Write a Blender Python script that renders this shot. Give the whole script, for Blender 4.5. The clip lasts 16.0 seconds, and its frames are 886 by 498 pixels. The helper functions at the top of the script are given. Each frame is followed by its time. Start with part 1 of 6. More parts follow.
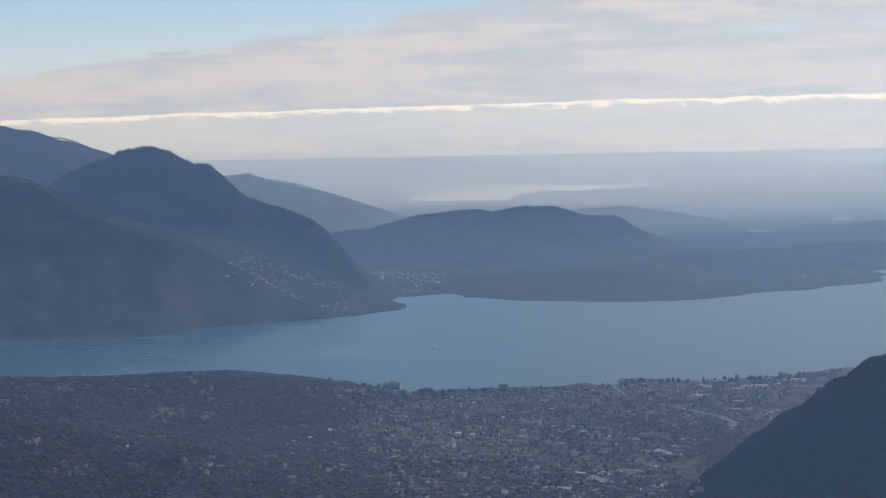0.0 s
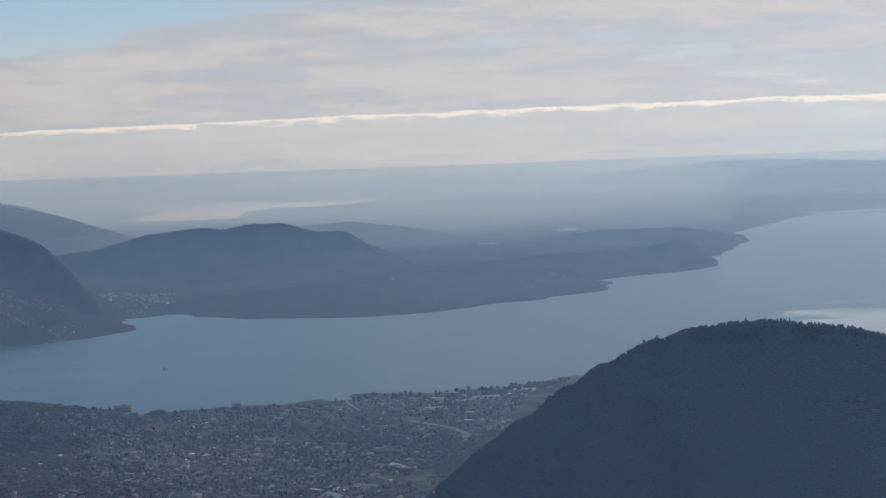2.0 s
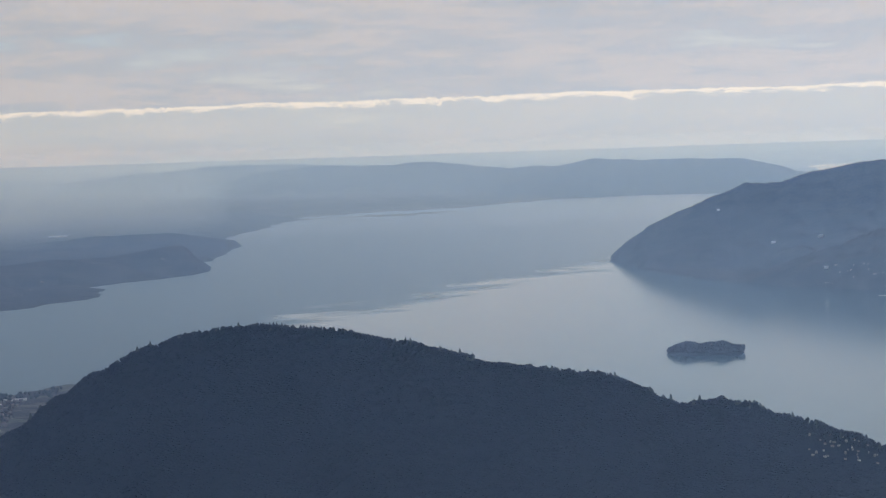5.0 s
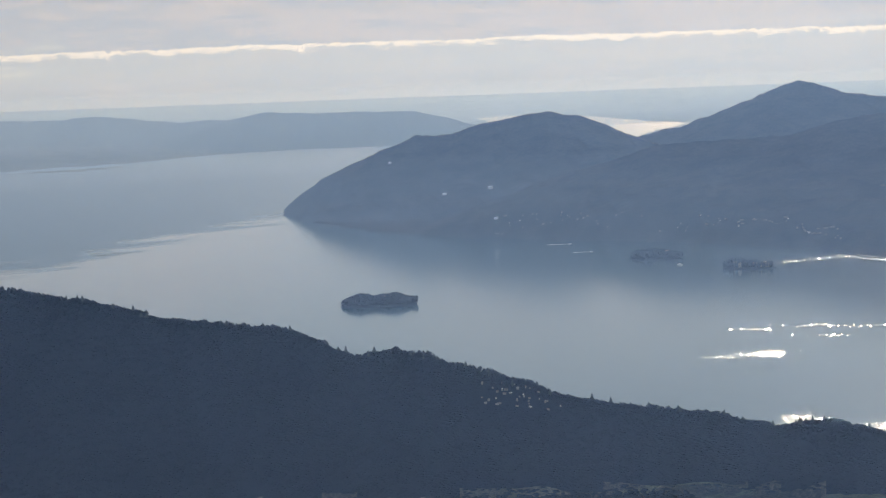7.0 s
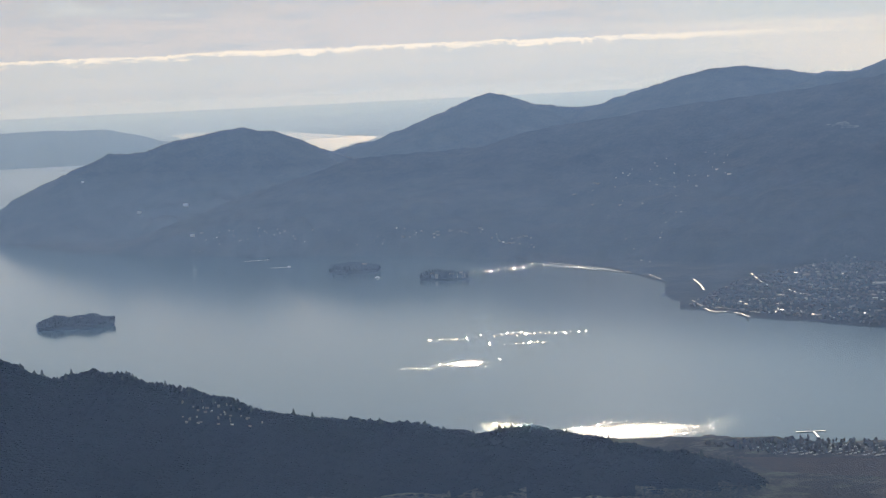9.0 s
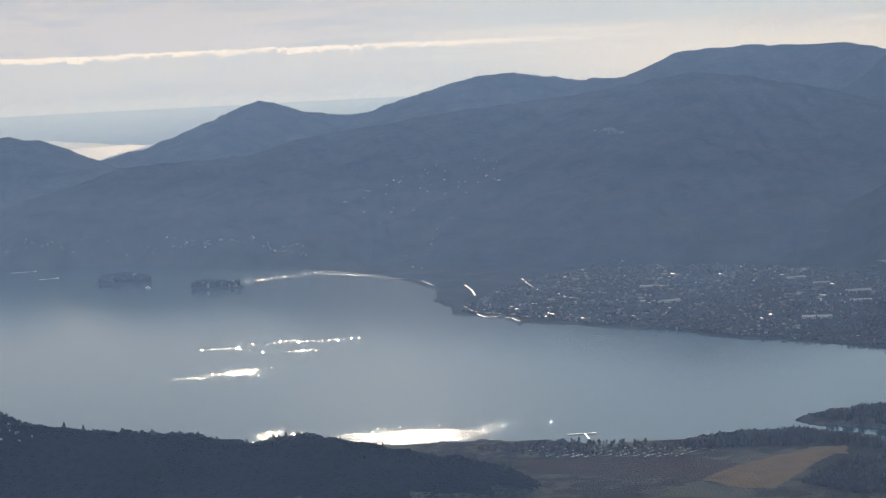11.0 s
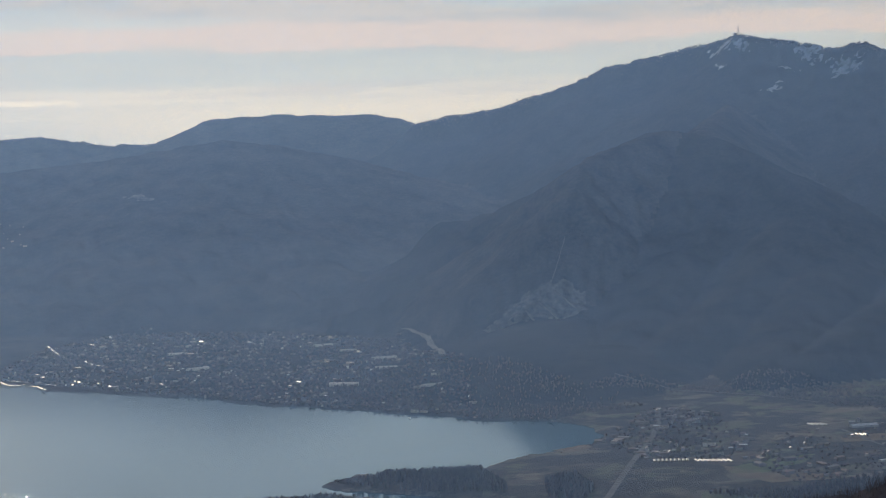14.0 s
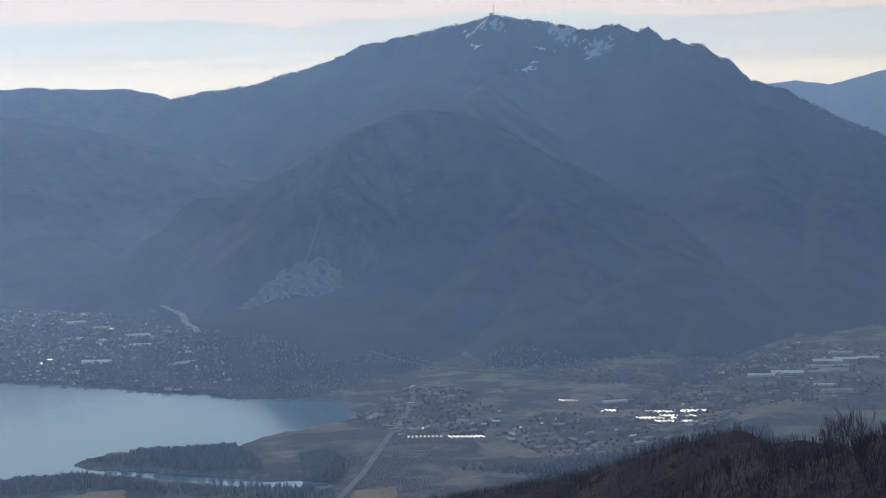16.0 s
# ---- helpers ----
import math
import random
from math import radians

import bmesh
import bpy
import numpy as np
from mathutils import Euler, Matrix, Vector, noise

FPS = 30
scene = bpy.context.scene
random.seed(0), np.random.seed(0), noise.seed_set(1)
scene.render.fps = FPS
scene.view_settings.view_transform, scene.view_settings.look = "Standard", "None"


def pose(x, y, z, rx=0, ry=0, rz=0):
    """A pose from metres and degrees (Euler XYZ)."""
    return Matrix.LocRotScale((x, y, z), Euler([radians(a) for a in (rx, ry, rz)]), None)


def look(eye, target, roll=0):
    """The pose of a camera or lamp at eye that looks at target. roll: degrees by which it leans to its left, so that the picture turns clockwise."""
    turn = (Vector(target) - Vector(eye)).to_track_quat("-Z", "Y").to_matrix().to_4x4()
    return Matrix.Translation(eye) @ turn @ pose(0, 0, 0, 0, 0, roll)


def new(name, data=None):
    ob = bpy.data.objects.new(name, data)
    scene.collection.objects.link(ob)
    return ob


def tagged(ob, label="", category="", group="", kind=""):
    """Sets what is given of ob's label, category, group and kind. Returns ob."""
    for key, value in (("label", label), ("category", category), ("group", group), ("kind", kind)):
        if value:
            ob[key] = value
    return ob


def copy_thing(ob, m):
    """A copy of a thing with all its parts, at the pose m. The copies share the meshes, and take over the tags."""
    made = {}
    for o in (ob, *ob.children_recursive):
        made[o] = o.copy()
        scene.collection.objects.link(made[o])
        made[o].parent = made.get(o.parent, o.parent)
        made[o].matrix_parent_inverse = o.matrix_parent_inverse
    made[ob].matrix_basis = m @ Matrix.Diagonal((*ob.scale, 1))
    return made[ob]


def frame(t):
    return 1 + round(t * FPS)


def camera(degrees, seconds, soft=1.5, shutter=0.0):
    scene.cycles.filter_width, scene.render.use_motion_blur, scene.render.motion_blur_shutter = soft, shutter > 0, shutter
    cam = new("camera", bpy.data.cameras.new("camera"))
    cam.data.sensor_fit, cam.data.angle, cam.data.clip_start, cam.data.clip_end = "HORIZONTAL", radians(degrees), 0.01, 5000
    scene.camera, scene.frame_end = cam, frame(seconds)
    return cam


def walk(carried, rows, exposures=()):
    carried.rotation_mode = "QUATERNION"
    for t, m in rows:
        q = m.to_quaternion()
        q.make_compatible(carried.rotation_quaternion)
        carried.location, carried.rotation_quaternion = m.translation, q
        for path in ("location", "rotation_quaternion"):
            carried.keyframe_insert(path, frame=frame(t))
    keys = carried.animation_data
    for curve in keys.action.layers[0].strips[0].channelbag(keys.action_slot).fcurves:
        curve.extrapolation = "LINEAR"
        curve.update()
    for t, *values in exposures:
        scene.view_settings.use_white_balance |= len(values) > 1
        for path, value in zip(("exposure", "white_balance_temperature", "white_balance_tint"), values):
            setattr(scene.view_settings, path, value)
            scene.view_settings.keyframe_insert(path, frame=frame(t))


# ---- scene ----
# A lake among mountains, built at one tenth of its size: one unit is ten metres of the real land.
EYE = 98.0
cam = camera(23.54, 16.0, soft=1.0)
ROWS = [
    (0.0, -0.000, -3.495, 1.038),
    (0.5, -1.436, -3.540, 1.143),
    (1.0, -3.700, -4.011, 1.311),
    (1.5, -5.680, -3.533, 1.238),
    (2.0, -7.349, -3.244, 2.046),
    (2.5, -8.966, -3.246, 1.383),
    (3.0, -10.498, -2.949, 1.167),
    (3.5, -12.980, -3.535, 1.348),
    (4.0, -15.943, -3.627, 1.635),
    (6.5, -27.575, -4.552, 2.064),
    (7.0, -29.815, -5.103, 2.081),
    (7.5, -31.688, -5.038, 1.840),
    (8.0, -34.472, -5.679, 2.765),
    (8.5, -36.413, -5.321, 2.665),
    (9.0, -38.057, -5.047, 2.831),
    (11.5, -46.180, -5.068, 2.570),
    (12.0, -48.363, -4.934, 2.161),
    (12.5, -50.424, -5.137, 2.159),
    (13.0, -52.494, -5.000, 1.452),
    (13.5, -54.920, -4.262, 1.786),
    (14.0, -56.819, -3.833, 1.609),
    (14.5, -58.488, -3.617, 1.641),
    (15.0, -60.927, -4.035, 1.383),
    (15.5, -62.419, -4.017, 0.724),
    (16.0, -63.351, -4.578, 0.806),
]

EXPOSURES = [(0.0, 0.32, 6500, 11), (1.5, 0.15, 6550, 11), (3.0, -0.03, 6600, 12), (3.5, -0.12, 6600, 12), (7.0, 0.0, 6900, 12), (9.0, -0.02, 7000, 12), (12.5, -0.05, 7050, 13), (14.5, -0.09, 7000, 10), (15.0, -0.12, 6800, 10), (15.5, 0.1, 6600, 9), (16.0, 0.27, 6500, 10)]
walk(cam, [(t, pose(0, 0, EYE, 90 + pitch, roll, yaw)) for t, yaw, pitch, roll in ROWS],
     exposures=EXPOSURES)

# ---- sky, sun, air ----
SUN_AZ, SUN_EL = 42.5, 24.0


def nodes_of(tree):
    tree.nodes.clear()
    def add(kind, **values):
        n = tree.nodes.new(kind)
        for key, v in values.items():
            if key in n.inputs:
                n.inputs[key].default_value = v
        return n
    return add, tree.links.new


def ramp(add, stops, interp="LINEAR"):
    n = add("ShaderNodeValToRGB")
    n.color_ramp.interpolation = interp
    e = n.color_ramp.elements
    while len(e) < len(stops):
        e.new(0.5)
    for el, (p, c) in zip(e, stops):
        el.position = p
        el.color = (*c, 1) if len(c) == 3 else c
    return n


def math_node(add, link, op, a, b=None, c=None, clamp=False):
    n = add("ShaderNodeMath")
    n.operation, n.use_clamp = op, clamp
    for i, v in enumerate((a, b, c)):
        if v is None:
            continue
        if isinstance(v, (int, float)):
            n.inputs[i].default_value = v
        else:
            link(v, n.inputs[i])
    return n.outputs[0]


def mix_rgb(add, link, fac, a, b, mode="MIX"):
    n = add("ShaderNodeMix")
    n.data_type, n.blend_type = "RGBA", mode
    for i, v in ((0, fac), (6, a), (7, b)):
        if isinstance(v, (int, float)):
            n.inputs[i].default_value = v
        elif isinstance(v, tuple):
            n.inputs[i].default_value = (*v, 1)
        else:
            link(v, n.inputs[i])
    return n.outputs[2]


def build_world():
    world = bpy.data.worlds.new("sky")
    scene.world = world
    world.use_nodes = True
    add, link = nodes_of(world.node_tree)

    def m(op, x, y=None, z=None, clamp=False):
        return math_node(add, link, op, x, y, z, clamp)

    def noise_at(u, v, detail, rough, w=0.0):
        c = add("ShaderNodeCombineXYZ", Z=w)
        link(u, c.inputs[0])
        link(v, c.inputs[1])
        n = add("ShaderNodeTexNoise", Scale=1.0, Detail=detail, Roughness=rough)
        link(c.outputs[0], n.inputs["Vector"])
        return n.outputs[0]

    def smooth(x, lo, hi):
        n = add("ShaderNodeMapRange")
        n.interpolation_type = "SMOOTHSTEP"
        n.inputs[1].default_value, n.inputs[2].default_value = lo, hi
        link(x, n.inputs[0])
        return n.outputs[0]

    sky = add("ShaderNodeTexSky")
    sky.sky_type, sky.sun_disc = "NISHITA", False
    sky.sun_elevation, sky.sun_rotation = radians(SUN_EL), radians(SUN_AZ)
    sky.altitude, sky.dust_density, sky.air_density, sky.ozone_density = 1100, 0.6, 1.0, 2.0
    high = mix_rgb(add, link, 1.0, sky.outputs[0], (SKY_GAIN, SKY_GAIN, SKY_GAIN * 1.1), "MULTIPLY")
    tc = add("ShaderNodeTexCoord")
    sep = add("ShaderNodeSeparateXYZ")
    link(tc.outputs["Generated"], sep.inputs[0])
    x, y, z = sep.outputs
    el = m("MULTIPLY", m("ARCSINE", z), 57.2958)
    az = m("MULTIPLY", m("ARCTAN2", x, y), 57.2958)
    # clear air low over the horizon
    low = ramp(add, [(0.0, (0.42, 0.51, 0.58)), (0.07, (0.45, 0.53, 0.585)), (0.125, (0.60, 0.63, 0.60)), (0.22, (0.53, 0.60, 0.62)), (0.45, (0.32, 0.50, 0.68)), (1.0, (0.22, 0.40, 0.62))])
    link(m("MULTIPLY_ADD", el, 0.1, 0.15), low.inputs[0])
    toward = m("MULTIPLY", m("SUBTRACT", az, SUN_AZ), 1 / 42.0)
    glow = m("POWER", 2.718, m("MULTIPLY", m("MULTIPLY", toward, toward), -1.0))
    warm = mix_rgb(add, link, m("MULTIPLY", glow, m("MULTIPLY", smooth(el, -0.9, 0.1), m("SUBTRACT", 1.0, smooth(el, 0.0, 5.0)))), low.outputs[0], (0.74, 0.73, 0.67))
    clear = mix_rgb(add, link, smooth(el, 4.0, 22.0), warm, high)
    # the high sheet of cloud, drawn out level, with a torn edge
    streak = noise_at(m("MULTIPLY", az, 0.10), m("MULTIPLY", el, 0.75), 7.0, 0.55, 3.1)
    fine = noise_at(m("MULTIPLY", az, 0.42), m("MULTIPLY", el, 3.0), 9.0, 0.66, 8.4)
    edge = m("MULTIPLY_ADD", az, 0.125, 2.75)
    wob = m("MULTIPLY_ADD", m("SUBTRACT", streak, 0.5), 2.2, m("MULTIPLY", m("SUBTRACT", fine, 0.5), 1.0))
    left = m("SUBTRACT", 1.0, smooth(m("ADD", m("SUBTRACT", el, edge), wob), -0.07, 0.07))
    left = m("MAXIMUM", left, smooth(az, 0.0, 6.0))
    body = m("ADD", m("MULTIPLY", streak, 0.75), m("MULTIPLY", fine, 0.35))
    cover = m("MULTIPLY", smooth(body, 0.36, 0.51), left)
    thin = smooth(az, 34.0, 52.0)
    bands = smooth(m("ADD", noise_at(m("MULTIPLY", az, 0.05), m("MULTIPLY", el, 0.95), 5.0, 0.55, 5.6), m("MULTIPLY", fine, 0.12)), 0.46, 0.60)
    cover = m("ADD", m("MULTIPLY", cover, m("SUBTRACT", 1.0, thin)), m("MULTIPLY", bands, m("MULTIPLY", thin, 0.85)))
    cover = m("MULTIPLY", cover, m("SUBTRACT", 1.0, m("MULTIPLY", smooth(el, 9.0, 30.0), 0.75)))
    shade = mix_rgb(add, link, smooth(m("ADD", m("MULTIPLY", fine, 0.6), m("MULTIPLY", streak, 0.5)), 0.48, 0.62), (0.40, 0.44, 0.485), (0.55, 0.53, 0.52))
    shade = mix_rgb(add, link, m("MULTIPLY", glow, 0.22), shade, (0.66, 0.62, 0.60))
    shade = mix_rgb(add, link, smooth(el, 4.5, 8.5), shade, (0.43, 0.52, 0.575))
    col = mix_rgb(add, link, cover, clear, shade)
    # the low bank with its bright upper rim
    t = m("MULTIPLY", m("SUBTRACT", az, 26.0), 1 / 30.0)
    rim = m("MULTIPLY_ADD", m("MULTIPLY", t, t), -0.24, 0.47)
    one = add("ShaderNodeCombineXYZ")
    link(m("MULTIPLY", az, 0.35), one.inputs[0])
    nb = add("ShaderNodeTexNoise", Scale=1.0, Detail=8.0, Roughness=0.65)
    link(one.outputs[0], nb.inputs["Vector"])
    rim = m("MULTIPLY_ADD", m("SUBTRACT", nb.outputs[0], 0.5), 0.25, m("MAXIMUM", rim, -0.1))
    two = add("ShaderNodeCombineXYZ")
    link(m("MULTIPLY", az, 2.6), two.inputs[0])
    nc = add("ShaderNodeTexNoise", Scale=1.0, Detail=5.0, Roughness=0.6)
    link(two.outputs[0], nc.inputs["Vector"])
    three = add("ShaderNodeCombineXYZ", Y=4.0)
    link(m("MULTIPLY", az, 6.5), three.inputs[0])
    nd = add("ShaderNodeTexNoise", Scale=1.0, Detail=4.0, Roughness=0.6)
    link(three.outputs[0], nd.inputs["Vector"])
    billow = m("ADD", m("MULTIPLY", m("ABSOLUTE", m("SUBTRACT", nc.outputs[0], 0.5)), -0.40), m("MULTIPLY", m("ABSOLUTE", m("SUBTRACT", nd.outputs[0], 0.5)), -0.15))
    rim = m("ADD", m("MULTIPLY", billow, m("MULTIPLY_ADD", smooth(az, -2.0, 12.0), 0.7, 0.3)), m("ADD", rim, 0.08))
    up = m("SUBTRACT", el, rim)
    bank = m("MULTIPLY", m("SUBTRACT", 1.0, smooth(up, -0.015, 0.02)), smooth(up, -1.25, -0.55))
    puff = noise_at(m("MULTIPLY", az, 1.6), m("MULTIPLY", el, 5.0), 5.0, 0.6, 1.7)
    bankcol = mix_rgb(add, link, glow, (0.50, 0.565, 0.585), (0.58, 0.61, 0.60))
    col = mix_rgb(add, link, m("MULTIPLY", bank, 0.55), col, bankcol)
    lit = m("MULTIPLY", m("SUBTRACT", 1.0, smooth(up, -0.01, 0.02)), smooth(m("MULTIPLY_ADD", m("SUBTRACT", puff, 0.5), 0.55, up), -0.17, -0.05))
    lit = m("MULTIPLY", lit, m("SUBTRACT", 1.0, m("MULTIPLY", smooth(az, 40.0, 52.0), 0.95)))
    col = mix_rgb(add, link, m("MULTIPLY", lit, 0.9), col, mix_rgb(add, link, glow, (0.82, 0.80, 0.76), (1.05, 1.0, 0.90)))
    # rosy bands above a pale gap, towards the west
    wave = m("MULTIPLY_ADD", m("SUBTRACT", noise_at(m("MULTIPLY", az, 0.16), m("MULTIPLY", el, 0.8), 6.0, 0.6, 9.2), 0.5), 1.1, el)
    west = smooth(az, 41.0, 47.0)
    gap = m("MULTIPLY", m("MULTIPLY", west, smooth(el, 0.5, 0.9)), m("SUBTRACT", 1.0, smooth(wave, 1.5, 1.75)))
    col = mix_rgb(add, link, m("MULTIPLY", gap, 0.75), col, (0.50, 0.57, 0.59))
    rosy = m("MULTIPLY", m("MULTIPLY", west, smooth(wave, 1.62, 1.78)), m("SUBTRACT", 1.0, smooth(wave, 2.1, 2.45)))
    col = mix_rgb(add, link, m("MULTIPLY", rosy, 0.85), col, (0.70, 0.61, 0.58))
    dim = m("MULTIPLY", m("MULTIPLY", smooth(az, 8.0, 26.0), m("SUBTRACT", 1.0, smooth(az, 46.0, 56.0))), m("SUBTRACT", 1.0, smooth(el, -1.0, 0.1)))
    col = mix_rgb(add, link, m("MULTIPLY", dim, 0.85), col, (0.49, 0.535, 0.565))
    cream = m("MULTIPLY", smooth(az, 43.0, 53.0), m("SUBTRACT", 1.0, smooth(el, -0.1, 0.75)))
    col = mix_rgb(add, link, m("MULTIPLY", cream, 0.85), col, (0.80, 0.76, 0.655))
    bg = add("ShaderNodeBackground", Strength=1.0)
    out = add("ShaderNodeOutputWorld")
    link(col, bg.inputs[0])
    link(bg.outputs[0], out.inputs[0])


SKY_GAIN = 0.10
build_world()
sun = new("sun", bpy.data.lights.new("sun", "SUN"))
sun.data.energy, sun.data.angle, sun.data.color = 2.5, radians(0.53), (1.0, 0.96, 0.90)
a, e = radians(SUN_AZ), radians(SUN_EL)
sun.matrix_world = look((0, 0, 0), (-math.sin(a) * math.cos(e), -math.cos(a) * math.cos(e), -math.sin(e)))


